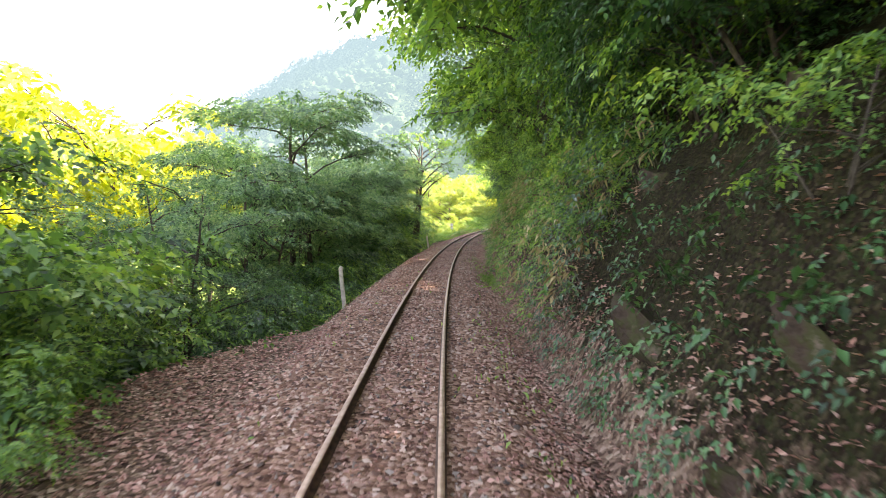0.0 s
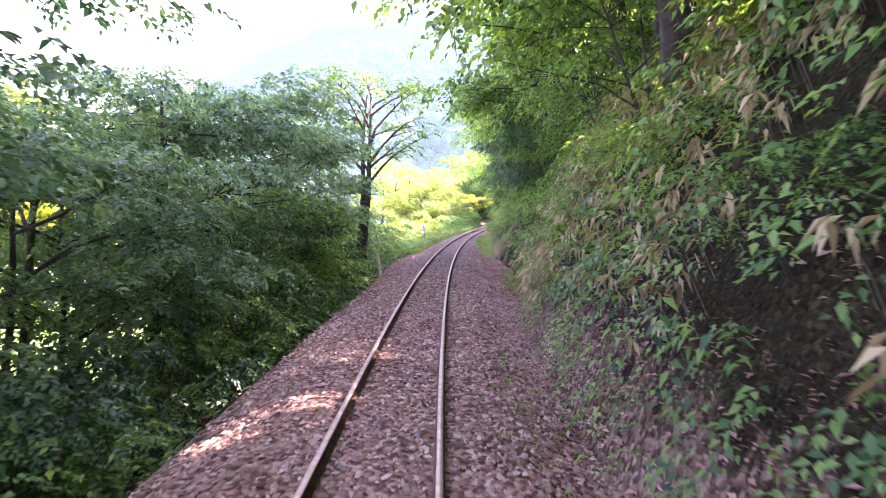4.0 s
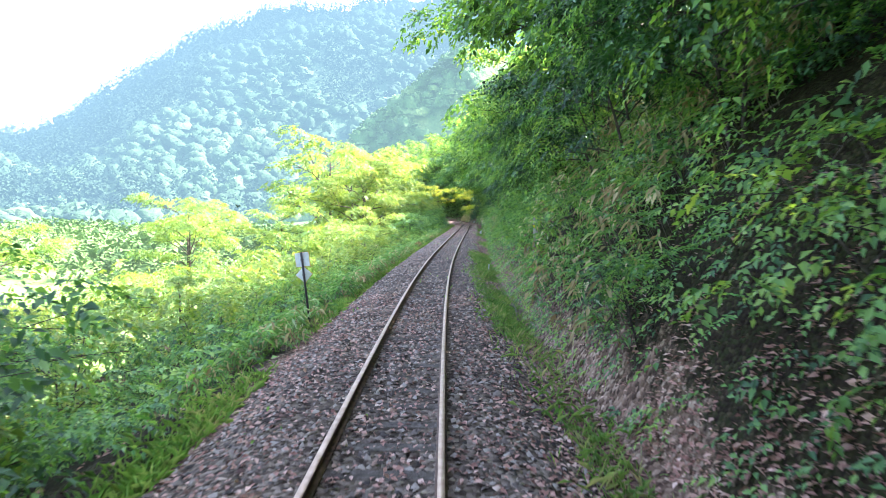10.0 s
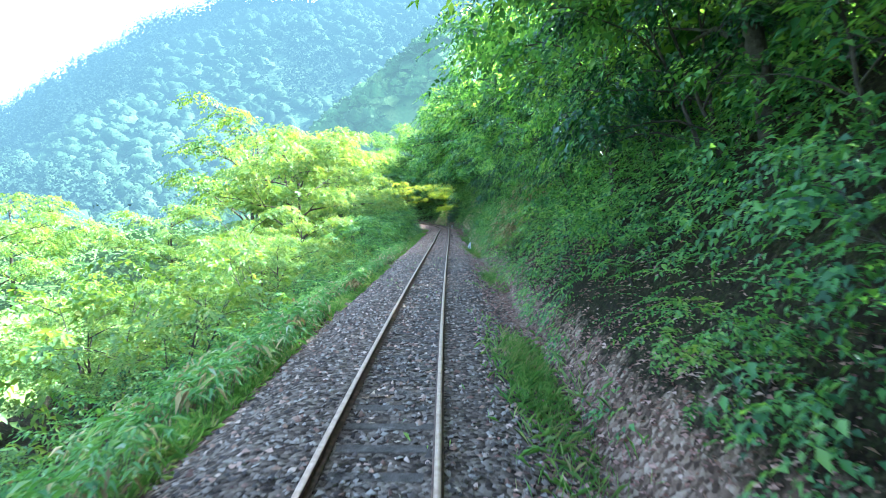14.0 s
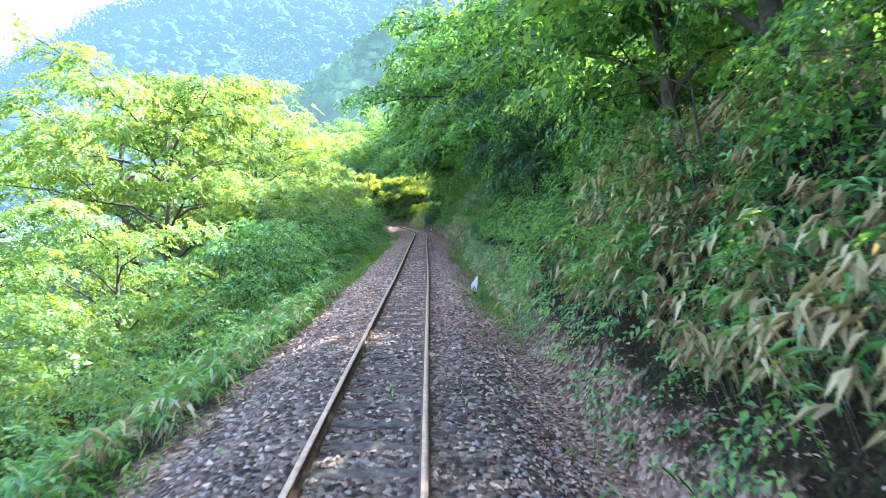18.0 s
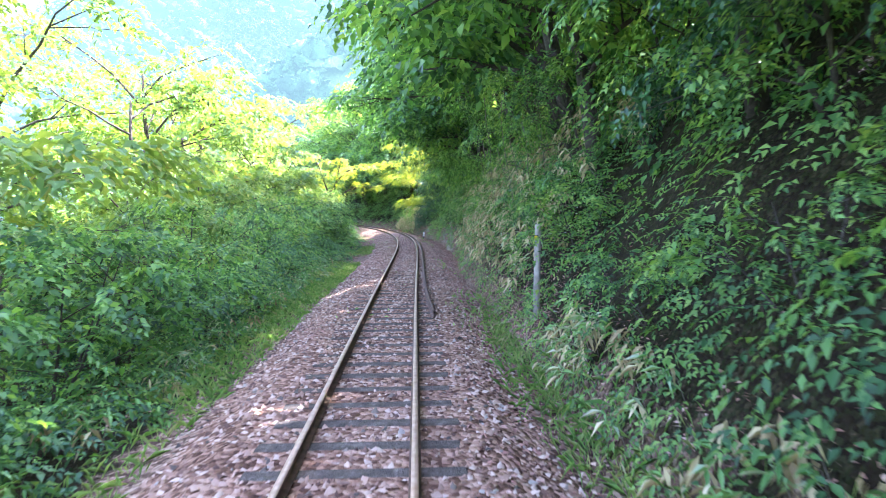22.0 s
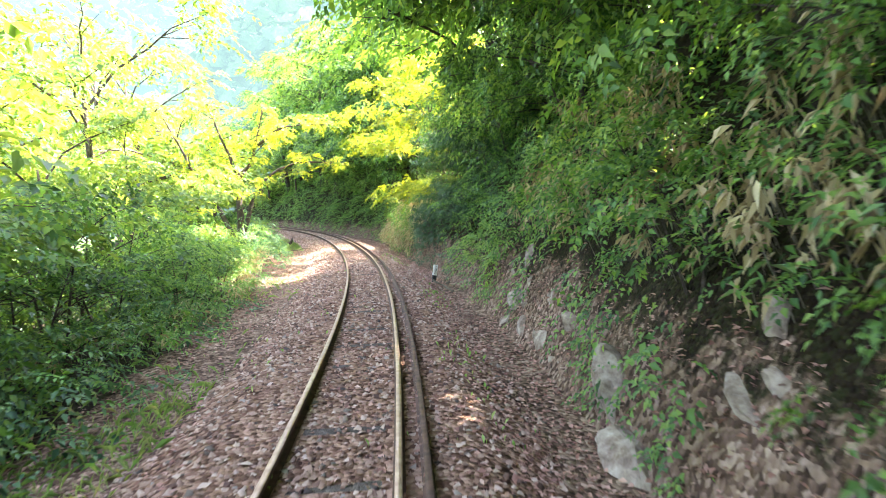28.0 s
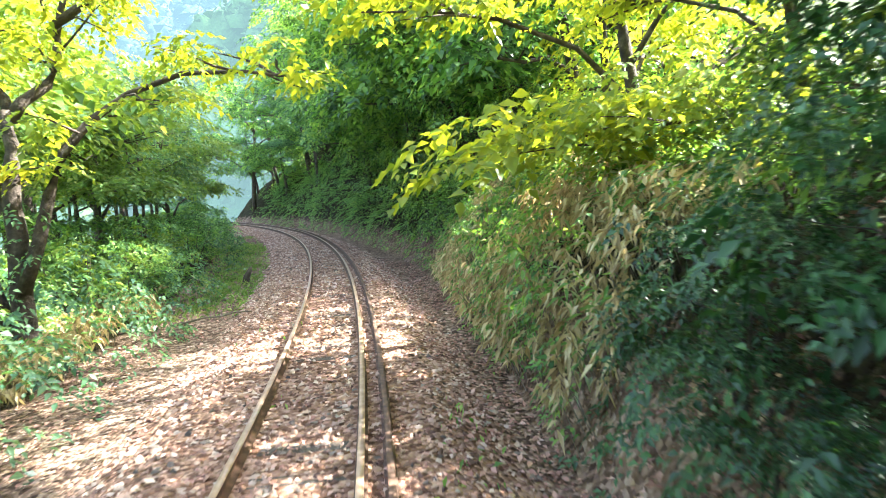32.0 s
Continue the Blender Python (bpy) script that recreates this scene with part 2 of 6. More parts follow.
WHITE = mottled("white_paint", [(0.3, (0.58, 0.57, 0.55)), (0.6, (0.8, 0.8, 0.79))], 6, 60, 0.1, 0.5)
BLACK = mottled("black_paint", [(0.3, (0.012, 0.012, 0.014)), (0.7, (0.035, 0.034, 0.034))], 8, 60, 0.15, 0.55)
YELLOW = mottled("yellow_reflector", [(0.3, (0.7, 0.5, 0.02)), (0.7, (0.85, 0.66, 0.03))], 8, 60, 0.05, 0.35)
STEEL_DARK = mottled("painted_dark_steel", [(0.3, (0.02, 0.018, 0.02)), (0.7, (0.06, 0.05, 0.05))], 8, 60, 0.2, 0.5)
CABLE = mottled("grey_cable", [(0.3, (0.16, 0.15, 0.14)), (0.7, (0.3, 0.28, 0.26))], 8, 60, 0.1, 0.5)


def gravel_nodes(nodes, link, stops, scale):
    """Colour and height of strewn pieces, each of its own shade."""
    g = nodes.new("ShaderNodeNewGeometry")
    v = nodes.new("ShaderNodeTexVoronoi")
    v.inputs["Scale"].default_value = scale
    link(g.outputs["Position"], v.inputs["Vector"])
    n = nodes.new("ShaderNodeTexNoise")
    n.inputs["Scale"].default_value, n.inputs["Detail"].default_value = 0.8, 6
    link(g.outputs["Position"], n.inputs["Vector"])
    sep = nodes.new("ShaderNodeSeparateColor")
    link(v.outputs["Color"], sep.inputs[0])
    a = nodes.new("ShaderNodeMath")
    a.operation = "MULTIPLY_ADD"
    link(n.outputs["Fac"], a.inputs[0])
    a.inputs[1].default_value = 0.8
    link(sep.outputs[0], a.inputs[2])
    h = nodes.new("ShaderNodeMath")
    h.operation = "MULTIPLY"
    link(a.outputs[0], h.inputs[0])
    h.inputs[1].default_value = 0.55
    r = ramp(nodes, stops)
    link(h.outputs[0], r.inputs[0])
    return r.outputs[0], v.outputs["Distance"]


def strewn(nodes, link, name):
    """A ragged mask from the mesh's own cover value."""
    at_ = nodes.new("ShaderNodeAttribute")
    at_.attribute_name = name
    g = nodes.new("ShaderNodeNewGeometry")
    n = nodes.new("ShaderNodeTexNoise")
    n.inputs["Scale"].default_value, n.inputs["Detail"].default_value, n.inputs["Roughness"].default_value = 2.6, 8, 0.75
    link(g.outputs["Position"], n.inputs["Vector"])
    a = nodes.new("ShaderNodeMath")
    a.operation = "ADD"
    link(at_.outputs["Fac"], a.inputs[0])
    link(n.outputs["Fac"], a.inputs[1])
    m = nodes.new("ShaderNodeMapRange")
    m.inputs["From Min"].default_value, m.inputs["From Max"].default_value = 0.94, 1.06
    link(a.outputs[0], m.inputs["Value"])
    return m.outputs[0]


def formation_material(layers):
    """Soil with fallen leaves and ballast lying over it in ragged patches."""
    m, nodes, link, b = material("railway_formation")
    col = hgt = None
    for stops, scale, cover in layers:
        c, d = gravel_nodes(nodes, link, stops, scale)
        if cover:
            f = strewn(nodes, link, cover)
            mc = nodes.new("ShaderNodeMixRGB")
            link(f, mc.inputs[0])
            link(col, mc.inputs[1])
            link(c, mc.inputs[2])
            md = nodes.new("ShaderNodeMixRGB")
            link(f, md.inputs[0])
            link(hgt, md.inputs[1])
            link(d, md.inputs[2])
            c, d = mc.outputs[0], md.outputs[0]
        col, hgt = c, d
    link(col, b.inputs["Base Color"])
    bp = nodes.new("ShaderNodeBump")
    bp.invert = True
    bp.inputs["Strength"].default_value, bp.inputs["Distance"].default_value = 1.0, 0.05
    link(hgt, bp.inputs["Height"])
    link(bp.outputs[0], b.inputs["Normal"])
    b.inputs["Roughness"].default_value, b.inputs["Specular IOR Level"].default_value = 0.95, 0.1
    return m


STONE_STOPS = [(0.12, (0.013, 0.0095, 0.0081)), (0.38, (0.077, 0.0562, 0.0437)), (0.65, (0.1717, 0.1314, 0.103)), (0.95, (0.3315, 0.2723, 0.2246))]
RED_STOPS = [(0.12, (0.0368, 0.018, 0.0129)), (0.38, (0.1748, 0.0945, 0.0644)), (0.65, (0.3496, 0.2115, 0.1518)), (0.95, (0.5888, 0.423, 0.3312))]
VERGE_STOPS = [(0.1, (0.022, 0.014, 0.01)), (0.35, (0.1, 0.062, 0.044)), (0.6, (0.23, 0.152, 0.11)), (0.95, (0.52, 0.4, 0.31))]
SOIL_STOPS = [(0.1, (0.007, 0.005, 0.0035)), (0.4, (0.025, 0.017, 0.011)), (0.62, (0.025, 0.029, 0.011)), (0.95, (0.1, 0.07, 0.045))]
FORMATION = formation_material([(SOIL_STOPS, 21, ""), (VERGE_STOPS, 15, "leaf_cover"), (STONE_STOPS, 15, "stone_cover"), (RED_STOPS, 15, "red_cover")])


def stone_material(name, stops):
    m, nodes, link, b = material(name)
    g = nodes.new("ShaderNodeNewGeometry")
    n = nodes.new("ShaderNodeTexNoise")
    n.inputs["Scale"].default_value = 30
    link(g.outputs["Position"], n.inputs["Vector"])
    a = nodes.new("ShaderNodeMath")
    a.operation = "MULTIPLY_ADD"
    link(n.outputs["Fac"], a.inputs[0])
    a.inputs[1].default_value = 0.3
    link(g.outputs["Random Per Island"], a.inputs[2])
    r = ramp(nodes, stops)
    link(a.outputs[0], r.inputs[0])
    link(r.outputs[0], b.inputs["Base Color"])
    b.inputs["Roughness"].default_value = 0.85
    return m


STONE = stone_material("ballast_stone", [(0.15, (0.0304, 0.0219, 0.0192)), (0.5, (0.1155, 0.0863, 0.0704)), (0.85, (0.231, 0.1824, 0.1504)), (1.0, (0.3162, 0.2675, 0.2304))])
RED_STONE = stone_material("reddish_ballast_stone", [(0.15, (0.069, 0.0315, 0.0239)), (0.5, (0.23, 0.1305, 0.092)), (0.85, (0.4048, 0.2655, 0.2024)), (1.0, (0.506, 0.378, 0.3036))])


def rail_material(name, worn):
    m, nodes, link, b = material(name)
    g = nodes.new("ShaderNodeNewGeometry")
    n = nodes.new("ShaderNodeTexNoise")
    n.inputs["Scale"].default_value, n.inputs["Detail"].default_value = 9, 5
    link(g.outputs["Position"], n.inputs["Vector"])
    r = ramp(nodes, [(0.3, (0.3, 0.18, 0.11)), (0.7, (0.5, 0.35, 0.25))] if worn else [(0.3, (0.04, 0.022, 0.015)), (0.7, (0.15, 0.08, 0.05))])
    link(n.outputs["Fac"], r.inputs[0])
    link(r.outputs[0], b.inputs["Base Color"])
    b.inputs["Metallic"].default_value = 0.45 if worn else 0.1
    b.inputs["Roughness"].default_value = 0.42 if worn else 0.8
    return m


RAIL_TOP, RAIL_RUST = rail_material("rail_running_face", True), rail_material("rail_rust", False)

# ---- mesh helpers ----


def mesh_of(name, verts, faces, mats):
    """verts (n, 3); faces (m, 3) or (m, 4), one array or several."""
    me = bpy.data.meshes.new(name)
    faces = faces if isinstance(faces, list) else [faces]
    me.vertices.add(len(verts))
    me.vertices.foreach_set("co", np.asarray(verts, np.float32).ravel())
    counts = np.concatenate([np.full(len(f), f.shape[1]) for f in faces])
    loops = np.concatenate([f.ravel() for f in faces])
    me.loops.add(len(loops))
    me.loops.foreach_set("vertex_index", loops.astype(np.int32))
    me.polygons.add(len(counts))
    me.polygons.foreach_set("loop_start", (np.cumsum(counts) - counts).astype(np.int32))
    me.update(calc_edges=True)
    for m in mats if isinstance(mats, (list, tuple)) else [mats]:
        me.materials.append(m)
    return me


def soft_shade(me):
    me.polygons.foreach_set("use_smooth", np.ones(len(me.polygons), bool))
    return me


def part(name, bm, mat, parent, label=""):
    """Links a bmesh, or a mesh, as one object under a thing or part."""
    if isinstance(bm, bpy.types.Mesh):
        me = bm
    else:
        me = bpy.data.meshes.new(name)
        bm.to_mesh(me)
        bm.free()
        me.materials.append(mat)
    ob = new(name, me)
    ob.parent = parent
    return tagged(ob, label)


def sweep(path, ring):
    """A closed ring of (right, up) offsets swept along a path of (s, u, z): verts and quads."""
    p, ring = np.asarray(path, float), np.asarray(ring, float)
    n, k = len(p), len(ring)
    v = at(p[:, None, 0] + 0 * ring[None, :, 0], p[:, None, 1] + ring[None, :, 0], p[:, None, 2] + ring[None, :, 1]).reshape(-1, 3)
    i = np.arange(n - 1)[:, None] * k
    j = np.arange(k)[None, :]
    f = np.stack([i + j, i + (j + 1) % k, i + k + (j + 1) % k, i + k + j], -1).reshape(-1, 4)
    return v, f


def tube(points, radii, sides=7, cap=True):
    """A tapered tube along world points."""
    p = np.asarray(points, float)
    radii = np.asarray(radii, float)
    d = np.gradient(p, axis=0)
    d /= np.linalg.norm(d, axis=1)[:, None] + 1e-9
    ref = np.where(np.abs(d[:, 2:3]) > 0.9, [[1.0, 0, 0]], [[0, 0, 1.0]])
    a = np.cross(d, ref)
    a /= np.linalg.norm(a, axis=1)[:, None] + 1e-9
    b = np.cross(d, a)
    t = np.arange(sides) * 2 * np.pi / sides
    v = (p[:, None] + (a[:, None] * np.cos(t)[None, :, None] + b[:, None] * np.sin(t)[None, :, None]) * radii[:, None, None]).reshape(-1, 3)
    n = len(p)
    i, j = np.arange(n - 1)[:, None] * sides, np.arange(sides)[None, :]
    f = np.stack([i + j, i + sides + j, i + sides + (j + 1) % sides, i + (j + 1) % sides], -1).reshape(-1, 4)
    if cap:
        v = np.concatenate([v, p[-1:], p[:1]])
        j = np.arange(sides)
        top = np.stack([(n - 1) * sides + j, 0 * j + n * sides, (n - 1) * sides + (j + 1) % sides], -1)
        low = np.stack([(j + 1) % sides, 0 * j + n * sides + 1, j], -1)
        return v, [f, np.concatenate([top, low])]
    return v, [f]


def joined(pieces):
    """Several (verts, [faces]) as one."""
    vs, quads, tris, n = [], [], [], 0
    for v, fs in pieces:
        for f in fs:
            (quads if f.shape[1] == 4 else tris).append(f + n)
        vs.append(v)
        n += len(v)
    return np.concatenate(vs), [np.concatenate(g) for g in (quads, tris) if g]


def unit(v):
    return v / (np.linalg.norm(v, axis=-1, keepdims=True) + 1e-9)


def leaf_blades(c, tip, up, length, width, droop=0.15):
    """Folded leaves: two triangles on either side of a midrib."""
    n = len(c)
    length, width = np.broadcast_to(length, n)[:, None], np.broadcast_to(width, n)[:, None]
    tip = unit(tip)
    side = unit(np.cross(tip, up))
    nor = np.cross(side, tip)
    end = c + tip * length - np.array([0, 0, 1.0]) * length * droop
    belly = c + tip * length * 0.45 + nor * width * 0.18
    v = np.stack([c, belly - side * width * 0.5, end, belly + side * width * 0.5], 1).reshape(-1, 3)
    i = np.arange(n)[:, None] * 4
    f = np.stack([i + [[0, 2, 1]], i + [[0, 3, 2]]], 1).reshape(-1, 3)
    return v, f


def leaf_mesh(name, c, tip, up, length, width, mat, droop=0.15):
    v, f = leaf_blades(c, tip, up, length, width, droop)
    return mesh_of(name, v, f, mat)


def rand_dirs(n, r):
    return unit(r.normal(size=(n, 3)))


def sprays(r, base, way, nor, length, leaf, blades, sag=0.25, jitter=0.16):
    """Twigs with two ranks of leaves, each twig's leaves lying in one plane: places, tips, normals and lengths of the leaves."""
    n = len(base)
    way = unit(way)
    side = unit(np.cross(way, nor))
    q = np.tile(np.linspace(0.12, 1.0, blades), n)[:, None]
    rep = lambda a: np.repeat(a, blades, 0)
    ln = rep(np.broadcast_to(length, n)[:, None])
    c = rep(base) + rep(way) * ln * q - np.array([0, 0, 1.0]) * sag * ln * q ** 2
    flip = np.tile(np.where(np.arange(blades) % 2, 1.0, -1.0), n)[:, None]
    tip = rep(way) * (0.45 + 0.6 * q) + rep(side) * flip - np.array([0, 0, 1.0]) * (0.1 + sag * q) + r.normal(0, jitter, (n * blades, 3))
    size = leaf * rep(r.uniform(0.75, 1.25, (n, 1))) * (1.12 - 0.4 * q) * r.uniform(0.8, 1.2, (n * blades, 1))
    return c, tip, rep(nor) + r.normal(0, jitter, (n * blades, 3)), size[:, 0]


def spaced(points, gap, r):
    """Those of the points, in a random order, that keep a gap to the ones before."""
    kept = []
    for p in r.permutation(points):
        if all(((p - k) * [1, 1, 1.7]) @ ((p - k) * [1, 1, 1.7]) > gap * gap for k in kept):
            kept.append(p)
    return np.array(kept)


# ---- ground ----


def red_bed(s):
    """Where the reddish ballast lies: on the first stretch and from the distance post on."""
    return np.interp(s, [40, 58, 112, 130], [0.85, 0.2, 0.2, 0.9])


us = np.concatenate([np.linspace(-15, -2.4, 30), np.linspace(-2.2, 2.2, 23), np.linspace(2.4, 8, 34), np.linspace(8.5, 16, 14)])
ss = np.arange(-24, 262, 0.7)
S, U = np.meshgrid(ss, us, indexing="ij")
gv = at(S, U, ground(S, U)).reshape(-1, 3)
nu = len(us)
i, j = np.meshgrid(np.arange(len(ss) - 1), np.arange(nu - 1), indexing="ij")
gf = np.stack([i * nu + j, i * nu + j + 1, (i + 1) * nu + j + 1, (i + 1) * nu + j], -1).reshape(-1, 4)
gm = soft_shade(mesh_of("ground", gv, gf, FORMATION))
left_edge = np.interp(S, [0, 12, 16, 60, 66, 130, 160, 185, 230], [6.2, 5.0, 2.7, 3.0, 2.6, 2.6, 3.2, 4.5, 5.0])
climb = np.interp(S, [0, 40, 48, 52, 63, 68, 80, 110, 140, 165, 195, 230], [0.35, 0.5, 0.3, -0.15, -0.15, 0.4, 0.6, 0.4, 0.3, 0.6, 0.7, 0.5])
leafy = np.where(U > 0, 0.5 + (foot(S) + climb - U) * 0.5, 0.5 + (left_edge + U) * 0.6)
for nm, val in (("leaf_cover", leafy), ("stone_cover", 0.5 + (2.15 - np.abs(U)) * 0.8), ("red_cover", np.minimum(0.5 + (2.15 - np.abs(U)) * 0.8, red_bed(S)))):
    gm.attributes.new(nm, "FLOAT", "POINT").data.foreach_set("value", np.clip(val, 0, 1).ravel().astype(np.float32))
tagged(new("ground", gm), "railway formation of ballast, leaf-strewn soil and rock cut", "ground", kind="structure")

# the wider land: hillside to the right, valley floor to the left
FAR_STEP = 5.0
gx, gy = np.arange(-420, 300, FAR_STEP), np.arange(-120, 620, FAR_STEP)
X, Y = np.meshgrid(gx, gy, indexing="ij")
pts = np.stack([X.ravel(), Y.ravel()], -1)
line = np.stack([LX[::4], LY[::4]], -1)
near = np.concatenate([np.argmin(((q[:, None] - line[None]) ** 2).sum(-1), 1) for q in np.array_split(pts, 40)]) * 4
hx = pts[:, 0] - LX[near]
hy = pts[:, 1] - LY[near]
fu = hx * np.cos(HEAD[near]) + hy * np.sin(HEAD[near])
fs = GRID[near] + (-hx * np.sin(HEAD[near]) + hy * np.cos(HEAD[near]))
off = np.hypot(hx, hy) * np.where(fu >= 0, 1, -1)
fz = ground(np.clip(fs, -24, 262), np.clip(off, -150, 90))
fz = np.where(off < -15, np.maximum(fz, -7) + (fractal(pts[:, 0] * 0.03, pts[:, 1] * 0.03, 5) - 0.5) * 3 - 0.3, fz - 0.5)
yaw_left = np.degrees(np.arctan2(-(pts[:, 0] - 12), pts[:, 1] - 80))
reach = np.hypot(pts[:, 0] - 12, pts[:, 1] - 80)
CREST_Y, CREST_E = [-60, -10, 0, 10, 17.5, 20.5, 26, 29, 40, 60, 90], [18, 18.5, 18.5, 16.5, 12.7, 10.8, 7.2, 5.2, 4, 4, 4]


def mountain(yaw, r):
    """Height of the far mountains by bearing and distance."""
    top = np.tan(np.radians(np.interp(yaw, CREST_Y, CREST_E))) * 560
    return (top + 6) * smooth(215, 575, r) ** 0.9 * (0.86 + 0.28 * fractal(yaw * 0.14 + 9, r * 0.007, 31)) - 6


def spur(x, y):
    """Height of the wooded spur that closes the valley beyond the bend."""
    return np.clip(26.5 + 0.87 * x, -6, 62) * smooth(262, 296, y) * (1 - smooth(330, 400, y)) - 6 * (1 - smooth(262, 296, y))


fade = 1 - smooth(-5, 1.5, np.degrees(np.arctan2(-(pts[:, 0] - 5.5), pts[:, 1] - 72))) * (pts[:, 1] > 150) * (off > 0)
fz = np.where((off > 0) | (fs > 262), -4 + (fz + 4) * fade, fz)
hill = mountain(yaw_left, reach)
keep_hill = (off < -40) | (pts[:, 1] > 330)
fz = np.where(keep_hill, np.maximum(fz, hill), fz)
fz = np.where((pts[:, 1] > 262) & (pts[:, 1] < 400) & (pts[:, 0] > -40), np.maximum(fz, spur(pts[:, 0], pts[:, 1])), fz)
inside = (np.abs(off) < 12.5) & (fs > -20) & (fs < 256)
fz = np.where(inside, fz - 4.0, fz)
nyy = len(gy)
i, j = np.meshgrid(np.arange(len(gx) - 1), np.arange(nyy - 1), indexing="ij")
quads = np.stack([i * nyy + j, (i + 1) * nyy + j, (i + 1) * nyy + j + 1, i * nyy + j + 1], -1).reshape(-1, 4)
quads = quads[~inside[quads].any(1) | (np.abs(off)[quads].max(1) > 12.5)]
MEADOW = mottled("valley_meadow", [(0.3, (0.06, 0.12, 0.025)), (0.5, (0.14, 0.22, 0.05)), (0.7, (0.26, 0.3, 0.10))], 0.15, 6, 0.9)
HILLSOIL = mottled("wooded_soil", [(0.3, (0.02, 0.035, 0.012)), (0.6, (0.045, 0.075, 0.022)), (0.8, (0.07, 0.06, 0.035))], 0.6, 8, 0.9)


def hazy(name, stops, haze, share, high=None):
    """Far woods: the surface with haze painted over it as emission; high thickens it with distance."""
    m, nodes, link, b = material(name)
    g = nodes.new("ShaderNodeNewGeometry")
    n = nodes.new("ShaderNodeTexNoise")
    n.inputs["Scale"].default_value, n.inputs["Detail"].default_value = 0.07, 3
    link(g.outputs["Position"], n.inputs["Vector"])
    a = nodes.new("ShaderNodeMath")
    a.operation = "MULTIPLY_ADD"
    link(g.outputs["Random Per Island"], a.inputs[0])
    a.inputs[1].default_value = 0.22
    s = nodes.new("ShaderNodeMath")
    s.operation = "MULTIPLY_ADD"
    link(n.outputs["Fac"], s.inputs[0])
    s.inputs[1].default_value, s.inputs[2].default_value = 1.5, -0.4
    link(s.outputs[0], a.inputs[2])
    r = ramp(nodes, stops)
    link(a.outputs[0], r.inputs[0])
    link(r.outputs[0], b.inputs["Base Color"])
    b.inputs["Roughness"].default_value = 0.9
    n2 = nodes.new("ShaderNodeTexNoise")
    n2.inputs["Scale"].default_value, n2.inputs["Detail"].default_value = 0.45, 4
    link(g.outputs["Position"], n2.inputs["Vector"])
    bp = nodes.new("ShaderNodeBump")
    bp.inputs["Strength"].default_value, bp.inputs["Distance"].default_value = 0.8, 1.6
    link(n2.outputs["Fac"], bp.inputs["Height"])
    link(bp.outputs[0], b.inputs["Normal"])
    # emission in the air's colour stands in for haze
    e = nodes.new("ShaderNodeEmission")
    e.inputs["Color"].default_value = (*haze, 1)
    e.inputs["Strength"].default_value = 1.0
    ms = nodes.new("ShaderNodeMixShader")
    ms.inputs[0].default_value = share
    # the painted haze gains on the surface with distance from mid-valley
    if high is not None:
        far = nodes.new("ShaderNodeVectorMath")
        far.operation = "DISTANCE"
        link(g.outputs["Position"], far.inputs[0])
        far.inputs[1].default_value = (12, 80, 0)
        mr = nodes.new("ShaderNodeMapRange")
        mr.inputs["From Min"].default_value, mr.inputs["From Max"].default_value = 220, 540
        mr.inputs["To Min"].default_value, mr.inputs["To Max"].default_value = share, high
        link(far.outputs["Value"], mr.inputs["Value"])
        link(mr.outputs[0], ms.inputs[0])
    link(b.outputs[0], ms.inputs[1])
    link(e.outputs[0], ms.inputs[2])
    link(ms.outputs[0], nodes["Material Output"].inputs[0])
    return m


# bluish haze is put into these woods as emission
HAZED_FAR_WOOD = hazy("far_woods", [(0.1, (0.02, 0.05, 0.02)), (0.5, (0.055, 0.115, 0.04)), (0.9, (0.15, 0.2, 0.085))], (0.058, 0.092, 0.111), 0.5, 0.92)
HAZED_SPUR_WOOD = hazy("spur_woods", [(0.1, (0.015, 0.04, 0.015)), (0.5, (0.08, 0.17, 0.045)), (0.9, (0.26, 0.34, 0.1))], (0.066, 0.103, 0.11), 0.45)
lm = soft_shade(mesh_of("land", pts_v := np.column_stack([pts, fz]), quads, [MEADOW, HILLSOIL, HAZED_FAR_WOOD, HAZED_SPUR_WOOD]))
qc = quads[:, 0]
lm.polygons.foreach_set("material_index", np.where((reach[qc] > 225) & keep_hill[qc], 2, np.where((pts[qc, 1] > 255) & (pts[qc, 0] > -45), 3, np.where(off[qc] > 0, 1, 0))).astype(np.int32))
tagged(new("land", lm), "wooded hillside and grassy valley floor", "ground", kind="structure")
skirt = mesh_of("outer_land", np.array([[-4000, -4000, -12], [4000, -4000, -12], [4000, 4000, -12], [-4000, 4000, -12.0]]), np.array([[0, 1, 2, 3]]), HILLSOIL)
# valley trees and conifers carry emissive haze too, the valley ones faintly
HAZED_MID_WOOD = hazy("valley_woods", [(0.1, (0.03, 0.075, 0.02)), (0.5, (0.08, 0.16, 0.035)), (0.9, (0.17, 0.26, 0.06))], (0.06, 0.08, 0.06), 0.2)
HAZED_CONIFER = hazy("hazed_far_conifers", [(0.1, (0.012, 0.035, 0.02)), (0.9, (0.045, 0.09, 0.04))], (0.054, 0.087, 0.106), 0.58, 0.92)
tagged(new("outer_land", skirt), "dark green land out to the horizon", "ground", kind="structure")

# ---- track ----
track = tagged(new("railway_track"), "single narrow-gauge railway track on timber sleepers in ballast", "railway track")
HEADW, RH = 0.033, 0.14
